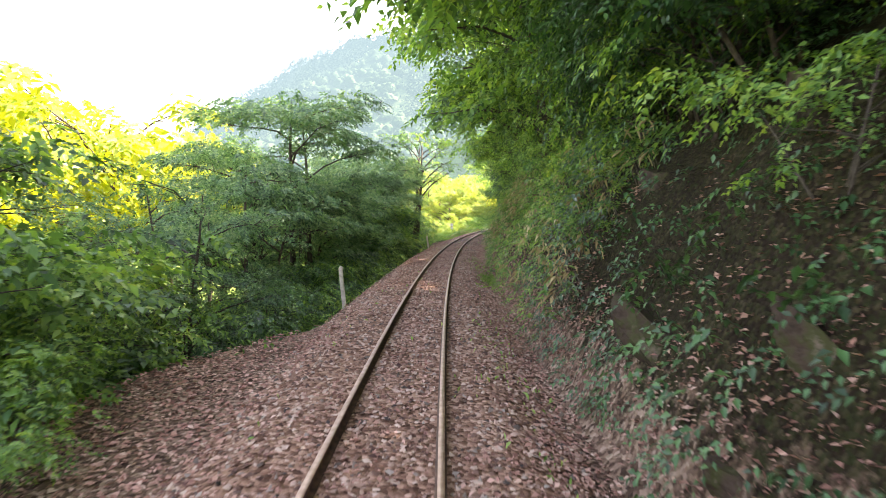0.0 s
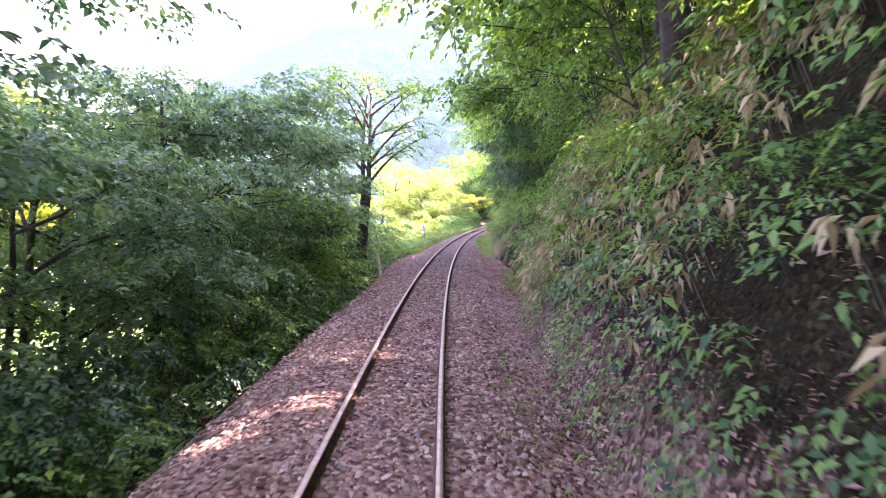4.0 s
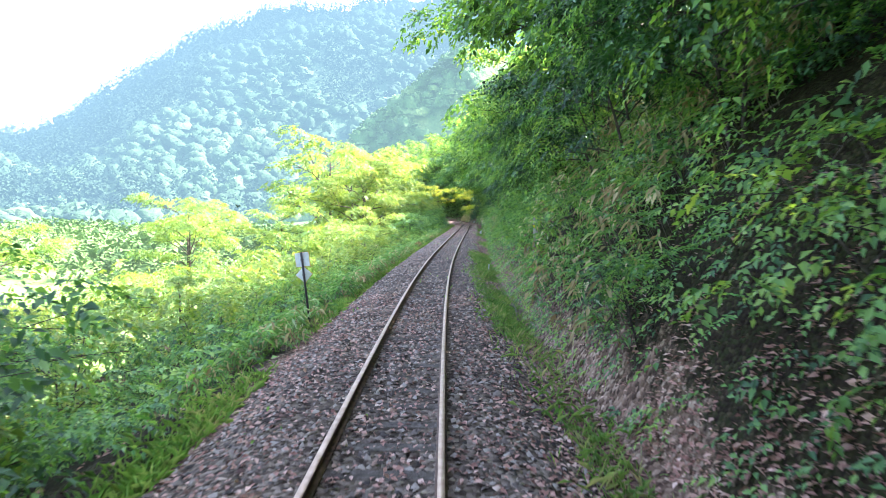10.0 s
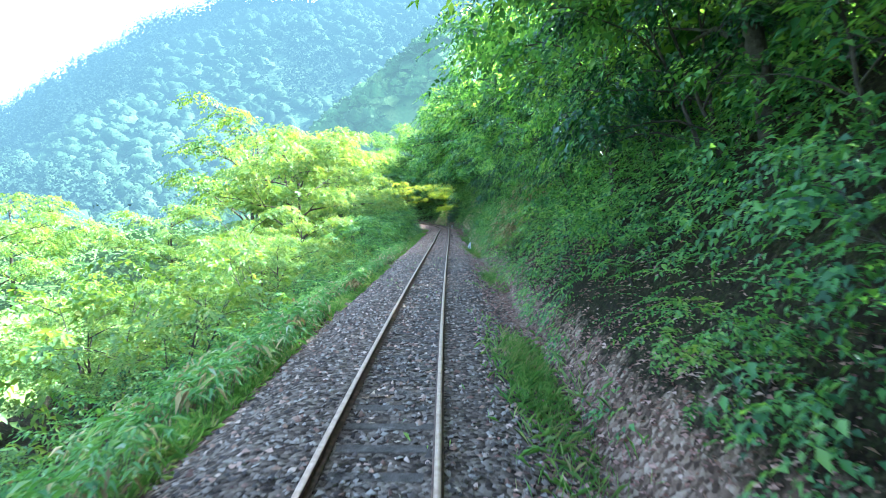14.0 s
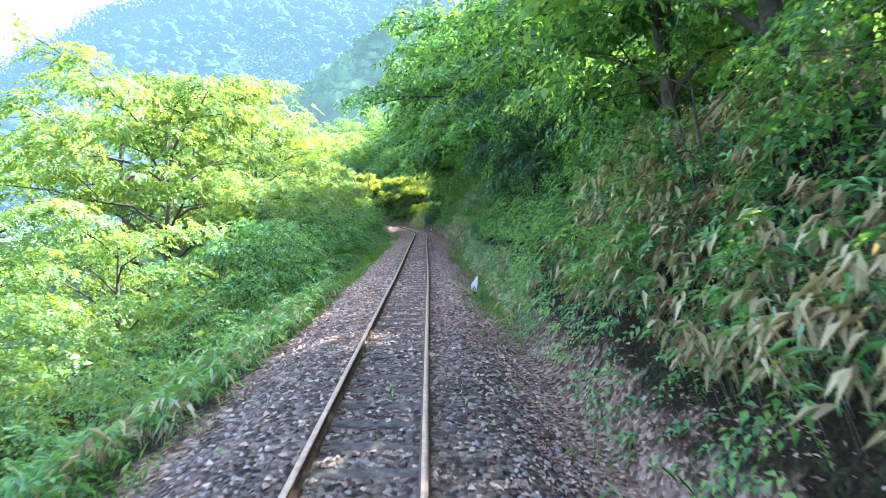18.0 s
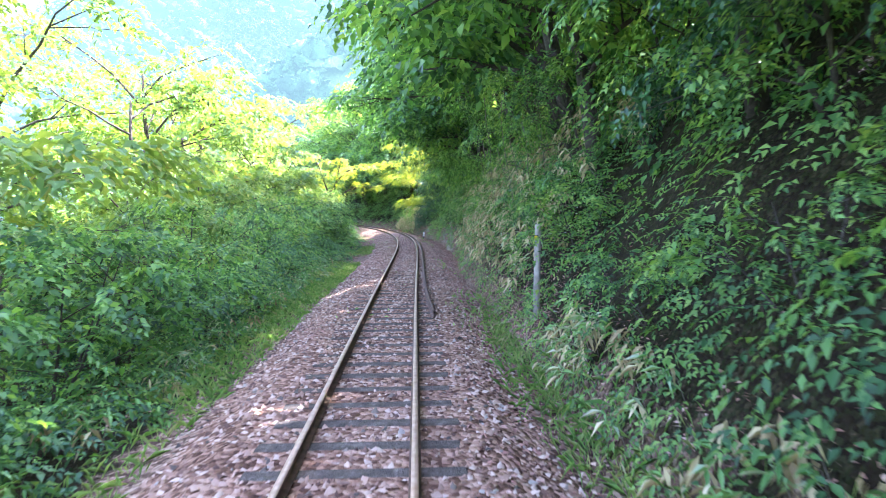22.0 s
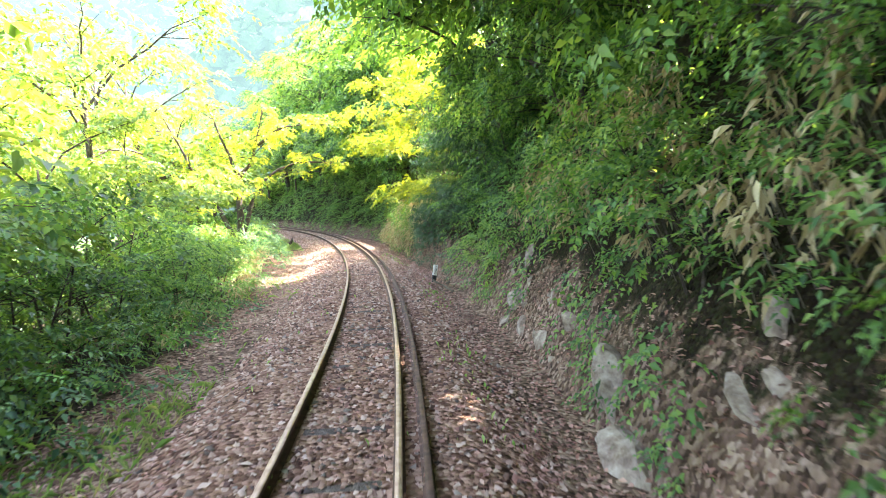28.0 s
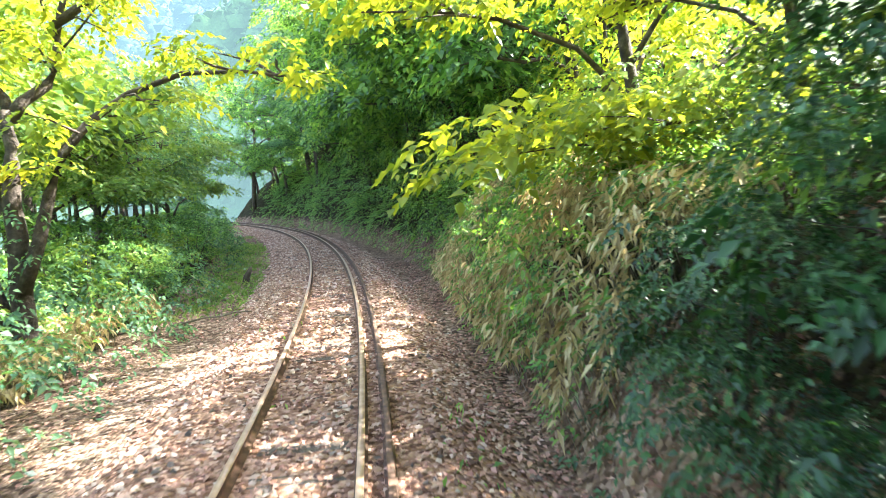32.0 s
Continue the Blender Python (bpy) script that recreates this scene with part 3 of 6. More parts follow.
ring = [(-HEADW, -0.006), (-HEADW + 0.006, 0), (HEADW - 0.006, 0), (HEADW, -0.006), (HEADW, -0.032), (0.009, -0.046), (0.009, -0.118), (0.056, -0.128), (0.056, -RH),
        (-0.056, -RH), (-0.056, -0.128), (-0.009, -0.118), (-0.009, -0.046), (-HEADW, -0.032)]


def rail(name, path, label):
    v, f = sweep(path, ring)
    me = mesh_of(name, v, f, [RAIL_RUST, RAIL_TOP])
    me.polygons.foreach_set("material_index", np.tile([1, 1, 1] + [0] * 11, len(path) - 1).astype(np.int32))
    return part(name, me, None, track, label)


rs = np.arange(-24, 261, 0.5)
rail("rail", np.column_stack([rs, 0 * rs - 0.566, 0 * rs]), "steel rail with a bright worn head")
rail("rail", np.column_stack([rs, 0 * rs + 0.566, 0 * rs]), "steel rail with a bright worn head")
gs = np.concatenate([np.arange(144.6, 149, 0.4), np.arange(149, 258, 0.5)])
gu = np.interp(gs, [144.6, 147, 150, 154], [0.97, 0.88, 0.84, 0.82])
v, f = sweep(np.column_stack([gs, gu, 0 * gs - 0.005]), ring)
part("guard_rail", mesh_of("guard_rail", v, f, RAIL_RUST), None, track, "dull rusty second rail beside the running rail")
r = np.random.default_rng(3)


def block(l, w, h, bev=0.012):
    bm = bmesh.new()
    bmesh.ops.create_cube(bm, size=1)
    bmesh.ops.scale(bm, vec=(l, w, h), verts=bm.verts)
    bmesh.ops.bevel(bm, geom=bm.edges[:], offset=bev, segments=1, affect="EDGES")
    return bm


sleeper_mesh = []
for k in range(4):
    bm = block(2.1, 0.21, 0.14, 0.014)
    for vt in bm.verts:
        vt.co += Vector((r.uniform(-0.012, 0.012), r.uniform(-0.008, 0.008), r.uniform(-0.006, 0.004)))
    me = bpy.data.meshes.new("sleeper")
    bm.to_mesh(me)
    bm.free()
    me.materials.append(TIMBER)
    sleeper_mesh.append(me)
plate = block(0.19, 0.26, 0.03, 0.006)
plate_mesh = bpy.data.meshes.new("tie_plate")
plate.to_mesh(plate_mesh)
plate.free()
plate_mesh.materials.append(RAIL_RUST)
for k in range(300):
    s = 58.22 + k * 0.66
    p = at(s, r.uniform(-0.03, 0.03), -0.225 - r.uniform(0, 0.012) - (0.015 if s < 64 else 0))
    ob = new("sleeper", sleeper_mesh[k % 4])
    ob.parent = track
    ob.matrix_basis = Matrix.Translation(p) @ Matrix.Rotation(float(np.interp(s, GRID, HEAD)) + r.uniform(-0.012, 0.012), 4, "Z")

# loose ballast stones, thick along the shoulders, between and over the sleepers
NST = 120000
st_s = -4 + 250 * rng.random(NST) ** 1.05
st_u = rng.uniform(-2.35, 2.35, NST)
gapu = np.abs(np.abs(st_u) - 0.566)
ok = gapu > 0.09
onsleeper = (np.abs(((st_s - 58.22 + 0.33) % 0.66) - 0.33) < 0.12) & (np.abs(st_u) < np.where((st_s > 126) & (st_s < 152), 1.04, 0.62)) & (st_s > 58)
bury = fractal(st_s * 0.22, st_u * 0.8, 41)
ok &= ~onsleeper | (bury > np.interp(st_s, [57, 64, 95, 140, 146, 156], [0.28, 0.44, 0.48, 0.48, 0.52, 0.3]))
st_s, st_u = st_s[ok], st_u[ok]
n = len(st_s)
size = rng.uniform(0.02, 0.046, n)
base = np.array([[1, 0.5, 0], [-1, -0.4, 0], [-0.4, 1, 0], [0.5, -1, 0], [0, 0, 0.75]])
verts = base[None] * rng.uniform(0.6, 1.3, (n, 5, 1)) + rng.normal(0, 0.28, (n, 5, 3))
spin = rng.random(n) * 6.28
cs, sn = np.cos(spin)[:, None], np.sin(spin)[:, None]
verts = np.stack([verts[..., 0] * cs - verts[..., 1] * sn, verts[..., 0] * sn + verts[..., 1] * cs, verts[..., 2]], -1) * size[:, None, None]
lift = np.where((np.abs(st_u) < 1.1) & (fractal(st_s * 0.22, st_u * 0.8, 41) > np.interp(st_s, [57, 64, 95, 140, 146, 156], [0.28, 0.44, 0.48, 0.48, 0.52, 0.3])), -0.15, np.where(np.abs(st_u) < 0.6, np.interp(st_s, [40, 58], [-0.15, -0.165]), ground(st_s, st_u) + 0.006))
verts += at(st_s, st_u, lift)[:, None]
tri = np.array([[0, 2, 4], [2, 1, 4], [1, 3, 4], [3, 0, 4]])
faces = (np.arange(n)[:, None, None] * 5 + tri[None]).reshape(-1, 3)
stones = mesh_of("ballast_stones", verts.reshape(-1, 3), faces, [STONE, RED_STONE])
stones.polygons.foreach_set("material_index", np.repeat(rng.random(n) < red_bed(st_s), 4).astype(np.int32))
tagged(new("ballast_stones", stones), "purple-grey crushed stone ballast between and beside the rails", "ballast", kind="stuff")

# ---- plants ----


def grow(seed, height, spread, girth, limbs, leaf, count, leaf_mat, bark=BARK, name="tree", lean=(0, 0), low=0.3, clump=0.6, flat=0.45, trunks=1, label="", category="tree", droop=0.15, rise=(0.25, 0.75), splay=0.16):
    """A tree or shrub with trunk, limbs and a leafy crown; its base at the origin."""
    r = np.random.default_rng(seed)
    root = new(name)
    tips = []
    limb_parts = []
    for t in range(trunks):
        a0 = r.random() * 6.28
        tilt = (0.0 if trunks == 1 else splay + 0.25 * (category == "shrub")) * np.array([np.cos(a0), np.sin(a0)])
        k = 7 if category == "tree" else 4
        zz = np.linspace(-0.25, height * 0.86, k)
        wob = np.cumsum(r.normal(0, 0.035 * height / 6, (k, 2)), 0)
        line3 = np.column_stack([wob[:, 0] + (tilt[0] + lean[0]) * zz + 0.12 * np.cos(a0) * (trunks > 1), wob[:, 1] + (tilt[1] + lean[1]) * zz + 0.12 * np.sin(a0) * (trunks > 1), zz])
        rad = girth * np.linspace(1.15, 0.22, k) * (0.85 if trunks > 1 else 1)
        v, f = tube(line3, rad, 8 if category == "tree" else 5)
        stem = [(v, f)]
        tips.append(line3[-1])
        for m in range(limbs):
            fr = low + (0.97 - low) * (m + r.random() * 0.8) / limbs
            start = np.array([np.interp(fr * height * 0.86, zz, line3[:, q]) for q in range(3)])
            ang = a0 + m * 2.4 + r.uniform(-0.5, 0.5)
            ln = spread * r.uniform(0.6, 1.05) * (1.15 - 0.55 * max(0, fr - 0.55))
            up = r.uniform(*rise)
            q = np.linspace(0, 1, 5)[:, None]
            way = np.array([np.cos(ang), np.sin(ang), 0])
            pts3 = start + way * q * ln + np.array([0, 0, 1]) * (up * ln * q ** 0.8 - 0.22 * ln * q ** 2) + np.cumsum(r.normal(0, 0.03 * ln, (5, 3)), 0) * (q > 0)
            r0 = girth * (0.5 - 0.25 * fr)
            pieces = [tube(pts3, r0 * np.linspace(1, 0.25, 5), 5 if category == "tree" else 3, False)]
            tips += [pts3[-1], pts3[3], pts3[2] * 0.6 + pts3[3] * 0.4]
            for b in range(3 if category == "tree" else 2):
                w = r.uniform(0.35, 0.85)
                st = np.array([np.interp(w, q[:, 0], pts3[:, e]) for e in range(3)])
                a2 = ang + r.choice([-1, 1]) * r.uniform(0.5, 1.2)
                l2 = ln * r.uniform(0.3, 0.55)
                q2 = np.linspace(0, 1, 3)[:, None]
                sub = st + np.array([np.cos(a2), np.sin(a2), r.uniform(0.05, 0.6)]) * q2 * l2 - np.array([0, 0, 0.12]) * l2 * q2 ** 2
                pieces.append(tube(sub, r0 * np.linspace(0.45, 0.12, 3), 3, False))
                tips += [sub[-1], sub[1]]
            v, f = joined(pieces)
            if category == "tree":
                limb_parts.append(mesh_of("limb", v, f, bark))
            else:
                stem.append((v, f))
        v, f = joined(stem)
        part("trunk" if category == "tree" else "stem", soft_shade(mesh_of("trunk", v, f, bark)), None, root)
    for me in limb_parts:
        part("limb", me, None, root)
    # boughs: flattened domes of leafy twigs, set apart so that shade shows between them
    blades = 9
    tips = spaced(np.array(tips), 0.85 * clump, r)
    n = max(count // blades, 20)
    size = clump * r.uniform(0.7, 1.3, len(tips))
    pick = r.choice(len(tips), n, p=size ** 2 / (size ** 2).sum())
    dirs = rand_dirs(n, r)
    dirs[:, 2] = np.where(dirs[:, 2] < -0.25, -dirs[:, 2], dirs[:, 2])
    dirs *= r.random((n, 1)) ** 0.35
    mid3 = tips[pick] + dirs * size[pick][:, None] * np.array([1, 1, flat])
    away = tips[pick] * [1, 1, 0]
    way = dirs * [1, 1, 0.25] + 0.5 * unit(away) + r.normal(0, 0.35, (n, 3)) * [1, 1, 0.4]
    way[:, 2] -= 0.15 + droop * 0.6
    nor = np.array([0, 0, 1.0]) + dirs * [0.6, 0.6, 0.2] + r.normal(0, 0.3, (n, 3))
    ln = leaf * r.uniform(2.6, 4.6, n)
    c, tip, up, size = sprays(r, mid3 - unit(way) * ln[:, None] * 0.5, way, nor, ln, leaf * 1.15, blades, 0.25 + droop * 0.3, 0.3)
    part("crown" if category == "tree" else "foliage", leaf_mesh("crown", c, tip, up, size, size * 0.58, leaf_mat), None, root)
    return tagged(root, label, category)


def forest(name, protos, placed, label):
    """Trees too far to tell apart, joined: placed holds (which, s, u, scale, spin)."""
    sets = []
    for proto in protos:
        arrays = []
        for c in proto.children:
            me = c.data
            co = np.empty(len(me.vertices) * 3, np.float32)
            me.vertices.foreach_get("co", co)
            sizes, loops = np.empty(len(me.polygons), np.int32), np.empty(len(me.loops), np.int32)
            me.polygons.foreach_get("loop_total", sizes)
            me.loops.foreach_get("vertex_index", loops)
            first = np.cumsum(sizes) - sizes
            arrays.append((co.reshape(-1, 3), [loops[first[sizes == k][:, None] + np.arange(k)] for k in (3, 4)], not c.name.startswith("crown")))
        sets.append((arrays, next(c for c in proto.children if c.name.startswith("crown")).data.materials[0]))
    vs, tris, quads, tri_mat, quad_mat, n = [], [], [], [], [], 0
    for which, s, u, size, spin in placed:
        place = at(s, u, float(ground(s, u)) - 0.1)
        c, k = math.cos(spin) * size, math.sin(spin) * size
        for co, (f3, f4), wood in sets[which][0]:
            vs.append(np.column_stack([co[:, 0] * c - co[:, 1] * k, co[:, 0] * k + co[:, 1] * c, co[:, 2] * size]) + place)
            tris.append(f3 + n)
            quads.append(f4 + n)
            tri_mat.append(np.full(len(f3), wood))
            quad_mat.append(np.full(len(f4), wood))
            n += len(co)
    me = mesh_of(name, np.concatenate(vs), [np.concatenate(tris), np.concatenate(quads)], [sets[0][1], BARK])
    me.polygons.foreach_set("material_index", np.concatenate(tri_mat + quad_mat).astype(np.int32))
    for proto in protos:
        for c in list(proto.children):
            bpy.data.objects.remove(c)
        bpy.data.objects.remove(proto)
    return tagged(new(name, me), label, "woods", kind="stuff")


used = set()
crown_of = {}


def clearance(proto, m, s, side):
    """How far the plant's leaves reach into the way of the train."""
    if proto.name not in crown_of:
        me = next(c for c in proto.children if c.name.startswith(("crown", "foliage"))).data
        co = np.empty(len(me.vertices) * 3, np.float32)
        me.vertices.foreach_get("co", co)
        crown_of[proto.name] = co.reshape(-1, 3)[::4]
    w = crown_of[proto.name] @ np.array(m.to_3x3()).T + np.array(m.translation)
    h = float(np.interp(s, GRID, HEAD))
    d = w - at(s, 0, 0)
    along = -d[:, 0] * math.sin(h) + d[:, 1] * math.cos(h)
    lat = (d[:, 0] * math.cos(h) + d[:, 1] * math.sin(h) + along ** 2 * np.interp(s, GRID, bend) / 2) * side
    low = w[:, 2] < 4.3
    return max(0.0, float(((2.2 if side > 0 else 2.7) - lat[low]).max())) if low.any() else 0.0


def plant(proto, s, u, scale=1.0, rz=None, tilt=0.0, z=None, label="", group=""):
    """Sets a plant, or a copy of it, on the ground at track place (s, u); tilt leans it towards the track's left."""
    g = ground(s, u) if z is None else z
    p = at(s, u, float(g) - 0.05)
    h = float(np.interp(s, GRID, HEAD))
    m = Matrix.Translation(p) @ Matrix.Rotation(h, 4, "Z") @ Matrix.Rotation(-radians(tilt), 4, "Y") @ Matrix.Rotation(rz if rz is not None else rng.random() * 6.28, 4, "Z") @ Matrix.Diagonal((scale, scale, scale * rng.uniform(0.92, 1.1), 1))
    over = clearance(proto, m, s, 1 if u > 0 else -1)
    if over > 0 and z is None:
        u2 = u + math.copysign(over + 0.02, u)
        m.translation = at(s, u2, float(ground(s, u2)) - 0.05)
    if proto.name in used:
        ob = copy_thing(proto, m @ Matrix.Diagonal((*(1 / v for v in proto.scale), 1)))
    else:
        used.add(proto.name)
        proto.matrix_basis = m
        ob = proto
        return tagged(ob, label, group=group)
    return tagged(ob, label, group=group)


broad = [grow(100 + k, 8.0, 3.6, 0.15, 7, 0.22, 4600, LEAF if k == 1 else LEAF_DEEP, label="tall broadleaf tree with deep green leaves on the cut slope", clump=1.15, flat=0.65, low=0.12) for k in range(3)]
high = [grow(110 + k, 9.0, 3.8, 0.18, 4, 0.5, 900, LEAF_DEEP, label="tall dark tree high on the wooded slope", clump=1.5, flat=0.8, low=0.15) for k in range(2)]
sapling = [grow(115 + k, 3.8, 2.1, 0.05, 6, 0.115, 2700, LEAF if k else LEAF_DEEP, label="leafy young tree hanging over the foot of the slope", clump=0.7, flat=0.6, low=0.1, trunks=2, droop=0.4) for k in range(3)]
valley = [grow(120 + k, 11.5, 3.9, 0.15, 8, 0.135, 11500, LEAF_HAZE_TINT, label="dark green broadleaf tree with layered boughs below the track", clump=1.35, flat=0.4, low=0.42, trunks=1 + k % 2, splay=0.12) for k in range(3)]
# young trees whose leaf colour carries the shade of the bank
shaded_sapling = [grow(134 + k, 3.8, 2.0, 0.05, 6, 0.105, 5200, LEAF_SHADED, label="young tree on the cut slope with shade-darkened leaf colour", clump=0.75, flat=0.55, low=0.1, trunks=2, droop=0.4) for k in range(2)]
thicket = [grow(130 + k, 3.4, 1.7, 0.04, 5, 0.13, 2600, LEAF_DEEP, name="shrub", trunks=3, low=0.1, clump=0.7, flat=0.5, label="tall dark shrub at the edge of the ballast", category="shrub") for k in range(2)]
sunny = [grow(140 + k, 6.5, 3.6, 0.14, 9, 0.155, 10500, LEAF_YOUNG, label="spreading tree with layered yellow-green leaves in the sun", clump=1.2, flat=0.42, low=0.16, rise=(0.45, 1.0)) for k in range(3)]
grand = [grow(150 + k, 15.0, 6.2, 0.26, 9, 0.34, 4200, LEAF_YOUNG if k < 2 else LEAF, label="large spreading tree with light green leaves" if k < 2 else "large green tree on the wooded slope", clump=2.0, flat=0.5, low=0.2, rise=(0.4, 0.95)) for k in range(3)]
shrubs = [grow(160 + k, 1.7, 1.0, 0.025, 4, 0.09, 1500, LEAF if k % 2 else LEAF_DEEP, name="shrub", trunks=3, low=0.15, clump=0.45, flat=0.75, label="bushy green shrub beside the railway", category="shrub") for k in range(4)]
young_shrubs = [grow(180 + k, 1.8, 1.1, 0.025, 4, 0.115, 900, LEAF_YOUNG, name="shrub", trunks=3, low=0.15, clump=0.45, flat=0.55, label="light green shrub beside the railway", category="shrub") for k in range(2)]

dark_twin = grow(173, 10.5, 2.8, 0.21, 7, 0.14, 3800, LEAF_DEEP, trunks=2, low=0.5, clump=0.75, flat=0.5, rise=(0.7, 1.4), splay=0.06, label="dark tree with two close trunks and thin foliage beside the ballast")


def limbed(seed, girth, stems, leaf, count, leaf_mat, clump, flat, label):
    """A tree from the lines of its main limbs, (across, up) in metres and the share of the girth; they stray along the third way."""
    r = np.random.default_rng(seed)
    root = new("tree")
    tips = []
    for k, (share, line_) in enumerate(stems):
        a = np.array(line_, float)
        q = np.linspace(0, 1, 9)
        o = np.linspace(0, 1, len(a))
        stray = np.cumsum(r.normal(0, 0.16, 9)) * (k > 0)
        p = np.column_stack([np.interp(q, o, a[:, 0]) + r.normal(0, 0.03, 9), stray, np.interp(q, o, a[:, 1])])
        v, f = tube(p, girth * share * np.linspace(1, 0.42 if k == 0 else 0.16, 9), 8)
        part("trunk" if k == 0 else "limb", soft_shade(mesh_of("limb", v, f, BARK)), None, root)
        if k == 0:
            continue
        twigs = []
        for m in range(9):
            w = r.uniform(0.3, 1.0)
            st = np.array([np.interp(w, q, p[:, e]) for e in range(3)])
            way = np.array([r.normal(0.2 * np.sign(a[-1, 0]), 0.8), r.normal(0, 1.0), r.uniform(-0.1, 0.6)])
            q2 = np.linspace(0, 1, 4)[:, None]
            sub = st + unit(way) * q2 * r.uniform(0.7, 2.0) + np.cumsum(r.normal(0, 0.06, (4, 3)), 0) * (q2 > 0) - np.array([0, 0, 0.3]) * q2 ** 2
            twigs.append(tube(sub, girth * share * np.array([0.26, 0.18, 0.12, 0.05]), 4, False))
            tips += [sub[-1], sub[2]]
        tips.append(p[-1])
        v, f = joined(twigs)
        part("twigs", mesh_of("twigs", v, f, BARK), None, root)
    tips = spaced(np.array(tips), 0.7 * clump, r)
    n = count // 9
    size = clump * r.uniform(0.7, 1.3, len(tips))
    pick = r.integers(0, len(tips), n)
    dirs = rand_dirs(n, r) * r.random((n, 1)) ** 0.35
    way = dirs * [1, 1, 0.25] + r.normal(0, 0.4, (n, 3)) * [1, 1, 0.4] - [0, 0, 0.2]
    nor = np.array([0, 0, 1.0]) + dirs * [0.6, 0.6, 0.2] + r.normal(0, 0.3, (n, 3))
    ln = leaf * r.uniform(2.6, 4.6, n)
    c, tip, up, ls = sprays(r, tips[pick] + dirs * size[pick][:, None] * [1, 1, flat] - unit(way) * ln[:, None] * 0.5, way, nor, ln, leaf * 1.15, 9, 0.3, 0.3)
    part("crown", leaf_mesh("crown", c, tip, up, ls, ls * 0.58, leaf_mat), None, root)
    return tagged(root, label, "tree")


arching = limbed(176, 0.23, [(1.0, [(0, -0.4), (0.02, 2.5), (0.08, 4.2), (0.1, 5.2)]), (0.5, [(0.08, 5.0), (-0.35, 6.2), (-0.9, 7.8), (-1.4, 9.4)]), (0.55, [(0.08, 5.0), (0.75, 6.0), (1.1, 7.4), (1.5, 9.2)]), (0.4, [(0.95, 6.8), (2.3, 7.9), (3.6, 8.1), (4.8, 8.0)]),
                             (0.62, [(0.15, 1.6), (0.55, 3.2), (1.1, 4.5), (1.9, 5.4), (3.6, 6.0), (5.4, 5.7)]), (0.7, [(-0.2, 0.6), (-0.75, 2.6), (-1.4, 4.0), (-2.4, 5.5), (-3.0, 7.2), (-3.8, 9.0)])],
                 0.165, 5200, LEAF_SUN_TINT, 0.95, 0.3, "forked tree with dark arching limbs and sunlit leaves")
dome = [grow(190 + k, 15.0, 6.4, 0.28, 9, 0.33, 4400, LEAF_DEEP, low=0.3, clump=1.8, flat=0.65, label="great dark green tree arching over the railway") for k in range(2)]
glowing = grow(140, 6.5, 3.6, 0.12, 10, 0.18, 8000, LEAF_SUN_TINT, clump=1.25, flat=0.5, low=0.04, rise=(0.45, 1.0), label="sunlit yellow-green tree leaning over the line")

SCALE_S, SCALE_V = [0, 55, 65, 106, 136, 148, 176, 184, 240], [1.6, 1.6, 1.3, 1.05, 1.05, 1.5, 1.5, 1.5, 1.2]
# trees along the right, leaning over the line
for k in range(56):
    s = 4 + k * 4.0 + rng.uniform(-1.4, 1.4)
    u = foot(s) + rng.uniform(2.0, 3.7) + np.interp(s, [56, 62, 78, 86], [0, 1.3, 1.3, 0])
    if 190 < s < 206:
        continue
    plant(broad[k % 3], s, u, np.interp(s, SCALE_S, SCALE_V) * rng.uniform(0.8, 1.15), tilt=rng.uniform(4, 14), group="trees on the cut slope")
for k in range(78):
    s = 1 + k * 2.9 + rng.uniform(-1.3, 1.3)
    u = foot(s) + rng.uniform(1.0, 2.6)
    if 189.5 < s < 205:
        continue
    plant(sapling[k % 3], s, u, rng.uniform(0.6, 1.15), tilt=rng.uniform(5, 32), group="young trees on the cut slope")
rows = []
for k in range(80):
    s = -6 + k * 3.2 + rng.uniform(-1.5, 1.5)
    u = foot(s) + (rng.uniform(6, 10) if k % 3 else rng.uniform(11, 20))
    if gully(s, u) < 0.05 and gully(s, u + 5) < 0.05 and not 186 < s < 210:
        rows.append((k % 2, s, u, np.interp(s, SCALE_S, SCALE_V) * rng.uniform(0.95, 1.3), rng.random() * 6.28))
forest("slope_woods", high, rows, "tall dark trees high on the wooded slope")
for k in range(18):
    s = 206 + k * 3.2
    plant(broad[k % 3], s, foot(s) + rng.uniform(1.6, 5.0), rng.uniform(0.9, 1.3), tilt=rng.uniform(2, 10), group="trees on the cut slope")
for k in range(9):
    s = 212 + k * 6
    plant(grand[2], s, foot(s) + rng.uniform(5, 10), rng.uniform(0.8, 1.1), tilt=rng.uniform(0, 6), group="large trees on the slope")
# the tree at the side valley, lit through
plant(glowing, 198.6, 5.6, 1.22, tilt=10, z=float(ground(198.6, 5.6)) - 0.6, label="sunlit yellow-green tree leaning over the line")
plant(glowing, 194.8, 5.7, 0.85, tilt=8, label="smaller sunlit yellow-green tree on the side valley")
# left: dark wood beside the first stretch, with the sunlit valley behind it
for k in range(26):
    s = 13 + k * 1.75 + rng.uniform(-0.7, 0.7)
    u = -(rng.uniform(5.2, 7.0) if k % 2 else rng.uniform(8.0, 13.0))
    plant(valley[k % 3], s, u, rng.uniform(0.85, 1.1) * np.interp(s, [12, 18, 23, 29, 45, 55, 60], [0.5, 0.6, 0.78, 1.1, 1.1, 0.9, 0.75]), tilt=rng.uniform(-6, 4), group="trees below the track")
